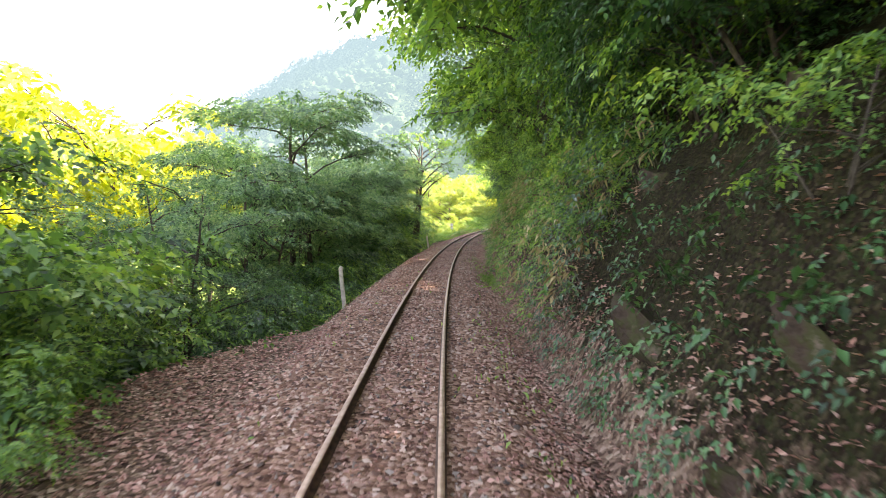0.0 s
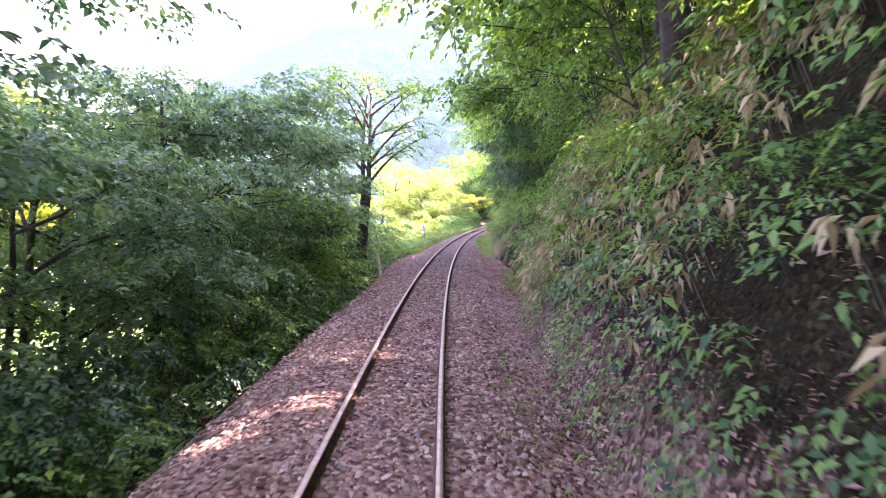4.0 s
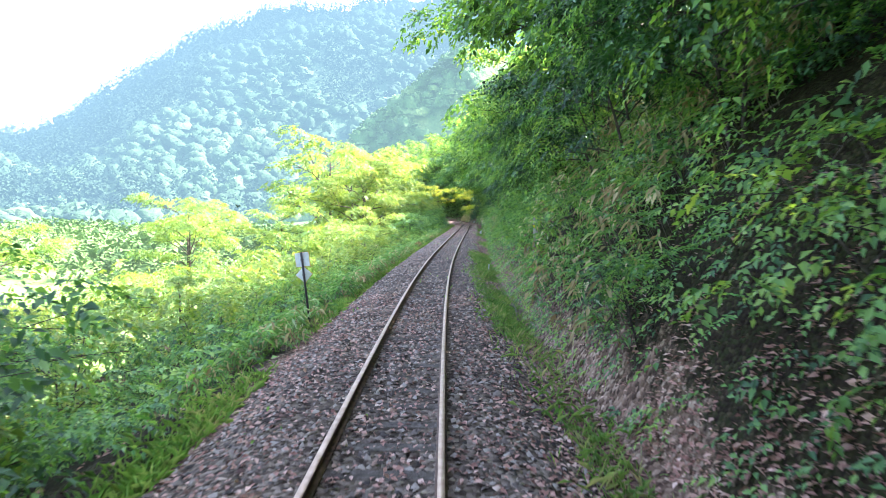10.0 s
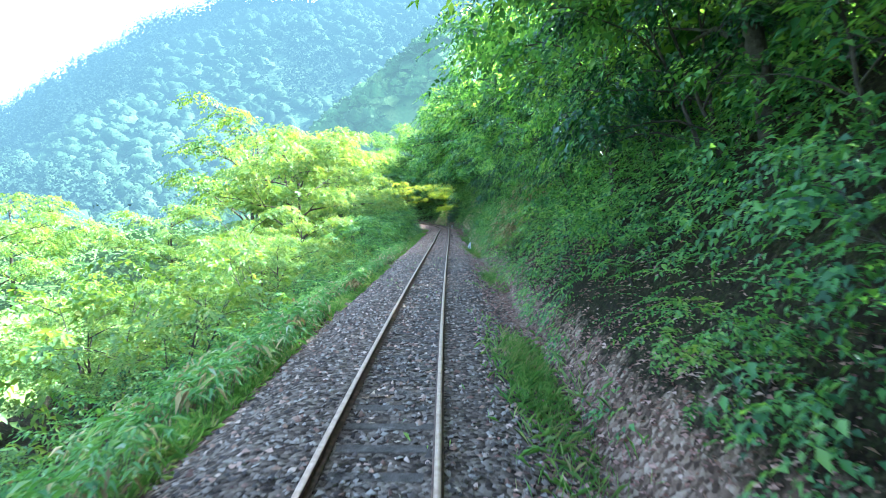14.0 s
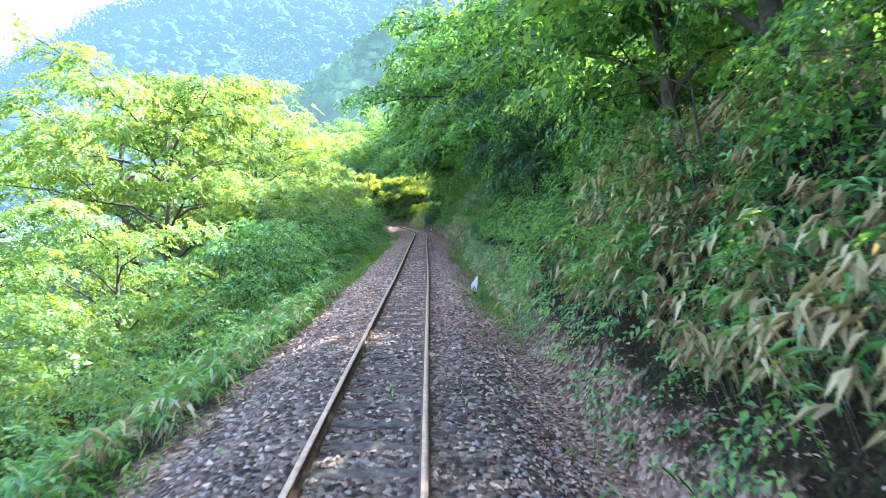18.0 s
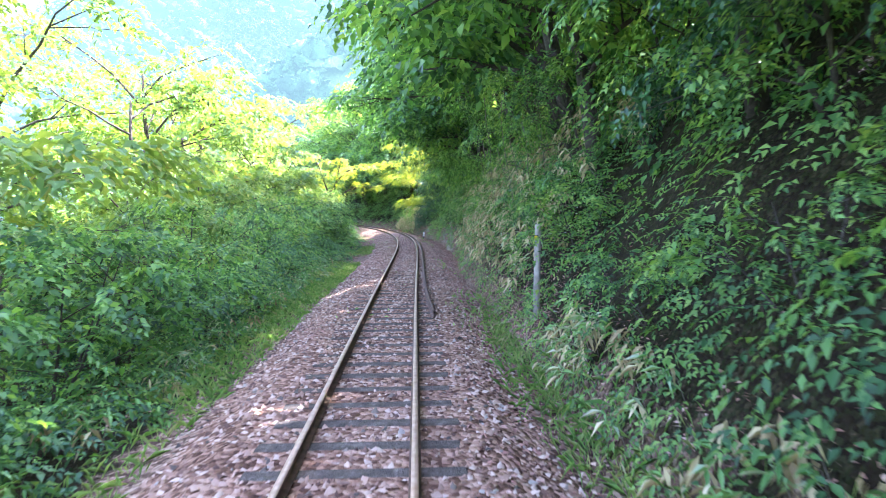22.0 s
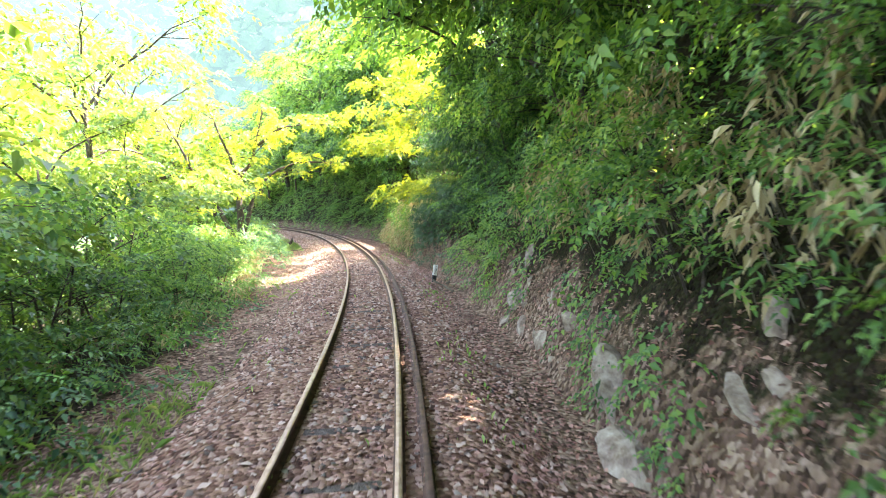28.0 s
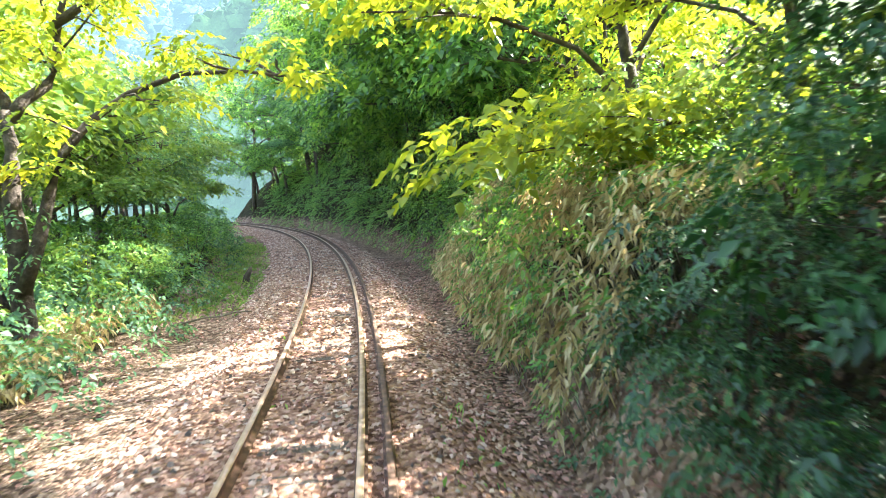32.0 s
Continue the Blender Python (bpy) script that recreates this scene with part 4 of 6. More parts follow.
for k in range(30):
    s = 14.5 + k * 1.4 + rng.uniform(-0.5, 0.5)
    if k % 2:
        plant(thicket[k // 2 % 2], s, -rng.uniform(4.0, 6.0), rng.uniform(0.6, 0.95), group="shrubs beside the track")
    else:
        plant(shaded_sapling[k // 2 % 2], s, -rng.uniform(4.2, 6.0), rng.uniform(0.65, 0.95), label="young tree below the ballast with shade-darkened leaf colour", group="shrubs beside the track")
for s, u, sc in ((-2, -12, 0.8), (3, -11, 0.62), (7, -9.5, 0.85), (10.5, -9.4, 0.8), (11, -13, 0.7), (5, -13, 0.75), (66, -15, 0.62)):
    plant(valley[int(s) % 3], s, u, sc, group="trees below the track")
far_sunny = [grow(144 + k, 6.5, 3.6, 0.14, 6, 0.3, 1900, LEAF_SUN_TINT, clump=1.3, flat=0.45, low=0.12, rise=(0.45, 1.0)) for k in range(2)]
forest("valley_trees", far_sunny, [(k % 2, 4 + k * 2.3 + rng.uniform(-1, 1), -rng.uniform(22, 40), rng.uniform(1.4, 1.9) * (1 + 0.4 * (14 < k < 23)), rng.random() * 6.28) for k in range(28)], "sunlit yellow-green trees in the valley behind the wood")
for k, (s, u, sc) in enumerate(((61, -5.2, 1.2), (63, -6.6, 1.4), (65.5, -5.6, 1.1), (66, -8, 1.5), (68.5, -6.5, 1.0), (70, -8.5, 1.2), (60, -8.5, 1.5), (73, -7.5, 0.8), (139, -8.5, 1.0),
                               (145.8, -8.2, 1.2), (152, -7.5, 1.3), (155, -6.0, 1.0), (158, -7.5, 1.2), (161, -6.5, 1.1), (165, -7.2, 1.2), (169, -6.6, 1.1), (172, -5.8, 0.9), (175, -7.0, 1.2), (178, -6.0, 0.95), (181, -7.2, 1.1), (14, -6.5, 1.0), (18, -6.0, 1.0), (6, -6.2, 1.0), (8.5, -6.6, 1.1), (3.5, -6.0, 1.2), (11, -7.2, 1.2))):
    plant(sapling[(1, 2, 0)[k % 3] if s > 75 else 0], s, u, sc, group="bushy young trees beside the track")
for k, (s, w, sc, tl) in enumerate(((179.5, 1.3, 0.9, 20), (181.5, 1.8, 1.1, 14), (183, 1.3, 0.8, 14), (184.8, 2.0, 0.9, 10), (186.2, 1.7, 0.8, 10), (187.6, 2.3, 0.9, 8), (189, 1.9, 0.8, 8), (205.5, 2.4, 0.8, 10), (208, 1.8, 0.9, 14))):
    plant(sapling[(0, 2, 0)[k % 3]], s, float(foot(s)) + w, sc, tilt=tl, group="young trees on the cut slope")
# set where the bank lies in deep shade, which their leaf colour paints
for k, (s, w, sc, tl) in enumerate(((189.2, 1.5, 0.8, 8), (190.6, 1.3, 0.75, 8), (191.8, 1.3, 0.7, 8), (187.0, 0.9, 0.5, 8), (188.3, 0.8, 0.45, 8), (189.7, 0.8, 0.45, 8), (191.0, 0.6, 0.42, 6), (192.3, 0.6, 0.4, 6), (186, 1.2, 0.6, 10), (190.2, 0.3, 0.3, 0), (191.6, 0.25, 0.3, 0), (188, 2.0, 0.9, 8), (3.5, 0.8, 0.9, 20), (5.2, 1.5, 1.1, 16), (6.8, 0.7, 0.85, 22), (8.2, 1.6, 1.1, 14), (2, 1.6, 1.1, 14),
                                    (130.5, 1.0, 0.85, 20), (132.4, 1.8, 1.1, 14), (134.2, 0.9, 0.9, 20), (136, 1.7, 1.1, 14), (137.6, 1.1, 0.9, 20), (128.6, 1.7, 1.0, 14), (9.0, 2.2, 1.1, 10), (9.6, 0.9, 0.85, 18), (10.8, 1.6, 1.0, 14), (12, 1.0, 0.85, 18), (13.4, 1.8, 1.0, 14), (11.4, 2.6, 1.2, 8), (14.8, 1.2, 0.9, 16), (69.5, 1.9, 0.95, 10), (71.8, 2.5, 1.1, 8), (74, 2.0, 0.95, 10), (108.5, 1.2, 0.8, 14), (110.5, 2.6, 1.1, 8), (55, 1.6, 1.0, 14), (57.5, 2.2, 1.1, 10), (60, 1.5, 0.9, 14), (62.5, 2.2, 1.1, 10), (65, 1.6, 0.9, 12), (83.0, 1.4, 0.9, 14), (84.4, 2.3, 1.1, 8), (86, 1.3, 0.9, 14), (88, 1.6, 1.0, 16), (91, 1.9, 1.1, 14), (94.5, 1.7, 1.0, 16), (98, 1.8, 1.1, 14))):
    plant(shaded_sapling[k % 2], s, float(foot(s)) + w, sc, tilt=tl, group="evergreens on the cut slope")
for k, (s, u, sc) in enumerate(((53.5, -6.4, 0.85), (55.5, -7.4, 0.9), (58.8, -5.9, 0.8), (60.4, -7.2, 0.95), (62.5, -6.6, 0.8), (64.5, -7.8, 0.8))):
    plant(shaded_sapling[k % 2], s, u, sc, label="young tree below the ballast with shade-darkened leaf colour", group="shrubs beside the track")
for k, (s, u, sc) in enumerate(((128, -6.0, 1.0), (131, -5.4, 1.0), (134, -6.2, 1.15), (137, -5.6, 1.05), (139.5, -6.6, 1.2), (142, -5.6, 1.05), (145, -6.4, 1.15), (148.5, -5.6, 0.95), (166, -6.0, 0.65), (169.5, -6.6, 0.7), (172.5, -5.4, 0.9), (176, -5.8, 0.9), (180, -6.0, 0.9), (184, -5.6, 0.75), (187, -6.0, 0.7), (189.5, -5.4, 0.6), (181.5, -4.8, 0.6), (183.4, -4.9, 0.55), (185.6, -4.8, 0.55), (188, -4.9, 0.5), (199, -8.4, 0.9), (202.5, -9.2, 1.0), (206, -8.8, 1.0), (209.5, -9.6, 1.1), (213, -8.6, 1.0), (206, -5.4, 0.6), (210, -5.8, 0.7), (214.5, -5.2, 0.65), (219, -5.8, 0.75), (224, -5.4, 0.7), (229, -6.0, 0.8), (234, -5.6, 0.8), (240, -6.0, 0.85), (246, -5.6, 0.85), (252, -5.8, 0.9))):
    plant(thicket[k % 2], s, u, sc, group="shrubs beside the track")
for s, u, sc in ((185.2, 5.8, 1.1), (184.6, 7.2, 1.3), (186, 11.5, 1.4), (184.5, 8, 1.3)):
    plant(broad[0], s, u, sc, group="trees on the cut slope")
for s, u, sc in ((5.3, -3.6, 0.65), (6.3, -4.2, 0.8), (4.6, -3.35, 0.5), (7.4, -5.0, 1.0)):
    plant(shrubs[0], s, u, sc, z=float(ground(s, u)), group="shrubs beside the track")
plant(broad[2], 205.5, 8.5, 1.1, tilt=6, group="trees on the cut slope")
plant(dome[0], 185.5, 9.5, 0.95, tilt=4, group="great trees over the railway")
plant(dome[1], 185, 12, 1.0, group="great trees over the railway")
for k in range(15):
    s = 187.5 + k * 1.25
    plant(shrubs[(0, 2)[k % 2]] if s < 191 else young_shrubs[k % 2], s, float(foot(s)) + rng.uniform(1.9, 2.6), rng.uniform(0.6, 0.85), group="shrubs on the cut slope")
plant(dark_twin, 57.0, -4.6, 1.15, rz=0.6, z=float(ground(57, -4.6)))
plant(arching, 200.6, -5.6, 1.0, rz=0.0, z=float(ground(200.6, -5.6)))
for k, (s, u, sc, tl) in enumerate(((142, 8.5, 0.8, 6), (152, 7.5, 0.8, 6), (160, 6.8, 0.85, 8), (167, 6.2, 1.0, 12), (175, 6.5, 1.1, 14), (183, 7.0, 0.9, 8), (236, 7.0, 0.9, 8), (247, 6.0, 0.9, 6), (258, 4.0, 0.9, 0), (252, -8, 0.9, 0))):
    plant(dome[k % 2], s, u, sc, tilt=tl, group="great trees over the railway")
for s, u, sc in ((49.5, -6.6, 0.85), (45.5, -5.6, 0.8), (54, -8.0, 0.8), (51.5, -5.4, 0.75), (47.5, -7.6, 1.0)):
    plant(broad[0], s, u, sc, group="dark trees below the track")
for s, u, sc in ((8.3, -6.6, 0.75), (9.8, -7.8, 0.85), (10.8, -9.6, 0.95), (7.0, -5.9, 0.5), (12.5, -11, 1.0)):
    plant(broad[2 * (s > 9)], s, u, sc, group="dark trees at the edge of the wood")
# left: sunlit trees past the sign
for s, u, sc in ((66, -11, 0.9), (70, -13, 0.85), (74.5, -10.5, 0.75), (79, -13.5, 0.75), (84, -10, 0.62), (88, -15, 0.7), (91.5, -9.5, 0.55), (96, -12.5, 0.62), (101, -9.2, 0.5), (105, -13, 0.6), (110, -9.6, 0.52), (114, -12, 0.6),
                 (118.5, -9.0, 0.6), (122, -11, 0.75), (126, -13.5, 0.95), (130, -10.5, 0.85), (78, -24, 0.9), (90, -30, 0.9), (104, -34, 0.9), (118, -26, 1.0), (134, -22, 1.2), (128, -31, 1.2),
                 (163, -10.5, 1.1), (174, -10, 1.1), (186, -10, 1.05), (192, -9.0, 0.95), (150, -12, 1.1), (156, -11, 0.95), (160, -13, 1.1), (210, -10, 1.3), (216, -8.5, 1.3), (228, -7, 1.2)):
    plant(sunny[int(s * 7) % 3], s, u, sc, group="sunlit trees beside the track")
for k, (s, u, sc) in enumerate(((214, -9, 0.75), (219, -7.5, 0.7), (224, -9.5, 0.8), (229, -8, 0.75), (234, -10, 0.85), (240, -8.5, 0.8), (246, -10, 0.85), (236, -15, 1.0), (226, -17, 1.0), (250, -14, 1.0), (207, 6.2, 0.7), (211, 5.6, 0.75), (215.5, 6.0, 0.8), (220, 5.2, 0.75), (225, 5.8, 0.8), (230, 5.2, 0.8), (236, 5.6, 0.85), (243, 5.2, 0.85))):
    plant(valley[k % 3], s, u, sc, group="trees round the bend")
layered = grow(147, 13.5, 6.6, 0.26, 20, 0.23, 27000, LEAF_YOUNG, clump=1.7, flat=0.36, low=0.14, rise=(0.35, 0.9), label="great spreading tree with flat layers of sunlit leaves")
plant(layered, 142.0, -13.6, 1.0)
for k, (s, u, sc) in enumerate(((150.5, -20, 0.95), (160, -19, 0.9), (168, -16, 0.85), (176, -18, 0.95), (184, -16, 0.9), (172, -27, 1.1), (192, -19, 1.0), (205, -14, 0.9), (214, -15, 1.0), (223, -13, 0.9), (232, -14, 1.0), (200, -24, 1.1), (242, -12, 0.9))):
    plant(grand[k % 2], s, u, sc * 1.2, group="large sunlit trees beside the track")
for s, u, sc in ((194.5, -7.2, 1.0), (202, -6.6, 0.9), (204.5, -6.0, 1.2), (195, -7.5, 1.4), (193.5, -6.5, 1.2), (198, -7.6, 1.3), (207, -5.6, 1.1)):
    plant(young_shrubs[int(s) % 2], s, u, sc, group="shrubs beside the track")
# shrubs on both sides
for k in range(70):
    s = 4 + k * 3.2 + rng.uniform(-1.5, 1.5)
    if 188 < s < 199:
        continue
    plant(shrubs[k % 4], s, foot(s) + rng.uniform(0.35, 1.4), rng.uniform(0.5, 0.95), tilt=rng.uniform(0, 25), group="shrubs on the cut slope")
for k in range(64):
    s = 14 + k * 3.3 + rng.uniform(-1.5, 1.5)
    u = -np.interp(s, [0, 60, 75, 130, 160, 240], [3.6, 4.2, 4.6, 4.4, 4.8, 6.2]) - rng.uniform(0, 3.4)
    if 192 < s < 204:
        continue
    if k % 2 == 0 and 76 < s < 160:
        plant(young_shrubs[k % 4 // 2], s + 1.5, u - rng.uniform(2, 6), rng.uniform(1.5, 2.4), group="shrubs beside the track")
    plant((young_shrubs if 62 < s < 135 or s > 191 else shrubs)[k % 2 * (s > 62)], s, u, rng.uniform(0.7, 1.4), group="shrubs beside the track")

# ---- ground cover ----


def slope_cover(name, s0, s1, w0, w1, per_m2, leaf, mat, label, side=1, seed=0, thick=0.9, patch=None, width=0.55, droop=0.2, shell=0.35, wild=0.5, freq=1.0):
    """A mat of leaves on the slope, bulging in clumps: side 1 the right cut slope from its foot up, -1 the left bank from its shoulder down."""
    r = np.random.default_rng(seed + 500)
    n = int((s1 - s0) * (w1 - w0) * per_m2)
    s, w = r.uniform(s0, s1, n), r.uniform(w0, w1, n)
    u = foot(s) + w if side > 0 else -w
    if patch is not None:
        ok = patch(s, w, u)
        s, w, u = s[ok], w[ok], u[ok]
        n = len(s)
    e = 0.15
    z = ground(s, u)
    gu_ = (ground(s, u + e) - ground(s, u - e)) / (2 * e)
    nor = unit(np.stack([-gu_, 0 * gu_, np.ones(n)], -1))

    def bulge(a, b):
        f = fractal(a * 0.55 * freq, b * 0.6 * freq, seed + 60, 3)
        return thick * np.clip((f - 0.35) * 3.1, 0.02, 1.5) * smooth(-0.1, 0.9, b - w0)

    blades = 6
    pick = r.permutation(n)[:n // blades]
    pick = pick[(fractal(s[pick] * 0.55 * freq, w[pick] * 0.6 * freq, seed + 60, 3) > 0.38) | (r.random(len(pick)) < 0.35)]
    s, w, u, z, nor = s[pick], w[pick], u[pick], z[pick], nor[pick]
    n = len(s)
    h = bulge(s, w)
    hs, hw = (bulge(s + e, w) - h) / e, (bulge(s, w + e) - h) / e * side
    nb = unit(nor + np.stack([-hw * 0.7, -hs * 0.7, 0 * h], -1))
    depth = 1 - shell * r.random(n) ** 1.6
    c = at(s, u + nor[:, 0] * h * depth, z + nor[:, 2] * h * depth)
    up = turn(s, nb + r.normal(0, wild * 0.6, (n, 3)) + np.array([0, 0, 0.8]))
    way = turn(s, np.stack([nb[:, 0], 0 * h, -0.3 + 0 * h], -1) + r.normal(0, 0.7, (n, 3)) * [1, 1, 0.5])
    c, tip, up, ln = sprays(r, c, way, up, leaf * r.uniform(2.0, 3.6, n), leaf * 1.1, blades, 0.25 + droop * 0.5)
    return tagged(new(name, leaf_mesh(name, c, tip, up, ln, ln * width, mat, droop)), label, "undergrowth", kind="stuff")


clear = lambda s, w, u: gully(s, u) < 0.75
bare_face = lambda s, w, u: fractal(s * 0.35, u * 0.7, 21) < np.where((s > 84) & (s < 106) & (w < 1.5), 0.42, np.where((s > 53) & (s < 63) & (w < 1.8), 0.46, np.where(s < 75, 0.68, np.where((s > 167.5) & (s < 180) & (w < 0.9), 0.36, np.where((s > 163) & (s < 184) & (w < 1.6), 0.6, 0.85)))))
slope_cover("undergrowth", 12.5, 256, 0.05, 3.4, 215, 0.092, LEAF_DEEP, "leafy green undergrowth and creepers on the cut slope", seed=1, patch=lambda s, w, u: bare_face(s, w, u) & ((s < 186) | (s > 194)), thick=1.2, shell=0.7)
# creepers with the shade of the first stretch painted into their leaves
slope_cover("undergrowth", 1, 13, 0.05, 3.4, 200, 0.092, LEAF_SHADED, "creepers on the cut slope with shade-darkened leaf colour", seed=14, patch=bare_face, thick=1.2, shell=0.7)
slope_cover("undergrowth", 1, 258, 2.0, 6.5, 80, 0.17, LEAF_DEEP, "dark green leaves of the wooded slope", seed=2, thick=1.7, patch=clear)
slope_cover("undergrowth", 0, 250, 6, 13, 22, 0.36, LEAF_DEEP, "dark green leaves of the upper wooded slope", seed=3, thick=3.0, patch=clear)
slope_cover("undergrowth", 12, 78, 2.6, 11, 36, 0.15, LEAF_DEEP, "dark green plants on the shaded bank", side=-1, seed=4, thick=1.0)
slope_cover("undergrowth", -4, 13, 3.2, 11, 75, 0.15, LEAF_DEEP, "dark green plants at the edge of the wood", side=-1, seed=8, thick=1.7, patch=lambda s, w, u: w > np.interp(s, [4, 8, 11, 13], [3.3, 3.8, 5.0, 5.2]))
slope_cover("undergrowth", 62, 150, 2.7, 9, 80, 0.12, LEAF_DEEP, "green plants on the bank beside the ballast", side=-1, seed=5, thick=1.4, freq=0.7, shell=0.5)
slope_cover("undergrowth", 135, 258, 3.0, 9.5, 100, 0.125, LEAF_HAZE_TINT, "green plants beside the ballast", side=-1, seed=6, thick=2.1, freq=0.6, shell=0.5)
slope_cover("undergrowth", 66, 190, 8.5, 26, 17, 0.3, LEAF_YOUNG, "yellow-green sunlit growth on the valley side", side=-1, seed=7, thick=3.4, patch=lambda s, w, u: fractal(s * 0.2, w * 0.25, 73) > 0.42)
slope_cover("undergrowth", 186, 210, 1.2, 9.0, 90, 0.13, LEAF_DEEP, "dark green leaves in the side valley", seed=12, thick=1.1, shell=0.6)
# the bank's shade before the side valley is painted into this leaf colour
slope_cover("undergrowth", 185.5, 194, 0.0, 4.2, 190, 0.1, LEAF_SHADED, "leaves over the bank before the side valley, colour shade-darkened", seed=13, thick=1.5, shell=0.6)
slope_cover("undergrowth", 177, 187, 0.15, 4.6, 170, 0.1, LEAF_DEEP, "thick green leaves over the cut slope at the bend", seed=11, thick=1.7, shell=0.6)


def leafy_sprays(s0, s1, w0, w1, per_m2, mat, label, side=1, seed=0, reach=(0.5, 1.3), leaf=0.12, gap=0.44, blades=18, lift=(0.0, 0.5)):
    """Twigs reaching out of the bank and drooping, with two ranks of leaves laid flat like fans."""
    r = np.random.default_rng(seed + 3300)
    n = int((s1 - s0) * (w1 - w0) * per_m2)
    s, w = r.uniform(s0, s1, n), r.uniform(w0, w1, n)
    u = foot(s) + w if side > 0 else -w
    ok = (fractal(s * 0.45, w * 0.7, seed + 64) > gap) & (gully(s, u) < 0.5)
    s, w, u = s[ok], w[ok], u[ok]
    n = len(s)
    z = ground(s, u) + r.uniform(*lift, n)
    ln = r.uniform(*reach, n) * np.clip(0.35 + w * 0.6, 0.35, 1)
    way = r.normal(0, 0.55, n)
    up = r.uniform(-0.05, 0.55, n)
    q = np.tile(np.linspace(0.12, 1.0, blades), n)
    rep = lambda a: np.repeat(a, blades)
    out = rep(ln) * q
    rise = out * rep(up) - 0.42 * out * q
    dx, dy = -np.cos(way) * side, np.sin(way)
    c = at(rep(s) + out * rep(dy), rep(u) + out * rep(dx), rep(z) + rise)
    flip = np.tile(np.where(np.arange(blades) % 2, 1.0, -1.0), n)
    tip = turn(rep(s), np.stack([rep(dx) * 0.6 - rep(dy) * flip, rep(dy) * 0.6 + rep(dx) * flip, rep(up) - 0.7 * q], -1) + r.normal(0, 0.16, (n * blades, 3)))
    nor = np.array([0, 0, 1.0]) + np.repeat(r.normal(0, 0.28, (n, 3)), blades, 0) + r.normal(0, 0.14, (n * blades, 3))
    size = leaf * np.repeat(r.uniform(0.75, 1.3, n), blades) * (1.1 - 0.45 * q)
    keep = np.where(side > 0, rep(u) + out * rep(dx) > 2.25, rep(u) + out * rep(dx) < -2.6)
    return tagged(new("leafy_twigs", leaf_mesh("leafy_twigs", c[keep], tip[keep], nor[keep], size[keep], size[keep] * 0.45, mat, 0.18)), label, "undergrowth", kind="stuff")


TWIGS = "arching leafy twigs hanging in layers over the cut slope"
leafy_sprays(11.5, 84, 0.5, 4.2, 7.5, SPRAY, TWIGS, seed=1, leaf=0.09, blades=22)
leafy_sprays(84, 150, 0.9, 4.2, 8.5, SPRAY, TWIGS, seed=2, reach=(0.5, 1.2), leaf=0.085, blades=22)
leafy_sprays(150, 189.5, 1.0, 4.4, 9.0, SPRAY, TWIGS, seed=3, reach=(0.5, 1.2), leaf=0.09, gap=0.4, blades=20)
leafy_sprays(204, 256, 0.4, 4.4, 6.0, SPRAY, TWIGS, seed=4, leaf=0.15)
leafy_sprays(13, 186, 3.6, 7.5, 3.0, SPRAY, "leafy twigs high on the wooded slope", seed=5, reach=(0.8, 1.8), leaf=0.17, lift=(0.2, 1.8))
leafy_sprays(14, 60, 3.2, 7.5, 1.5, LEAF_DEEP, "dark leafy twigs on the shaded bank", side=-1, seed=6, lift=(0.1, 0.9))
leafy_sprays(64, 132, 2.9, 9.0, 3.4, SPRAY, "fresh leafy twigs of the bushes on the bank", side=-1, seed=8, lift=(0.1, 1.3), leaf=0.13, gap=0.46)
leafy_sprays(130, 190, 3.4, 7.5, 4.5, SPRAY, "leafy twigs of the bushes beside the ballast", side=-1, seed=7, lift=(0.1, 1.2), leaf=0.11)


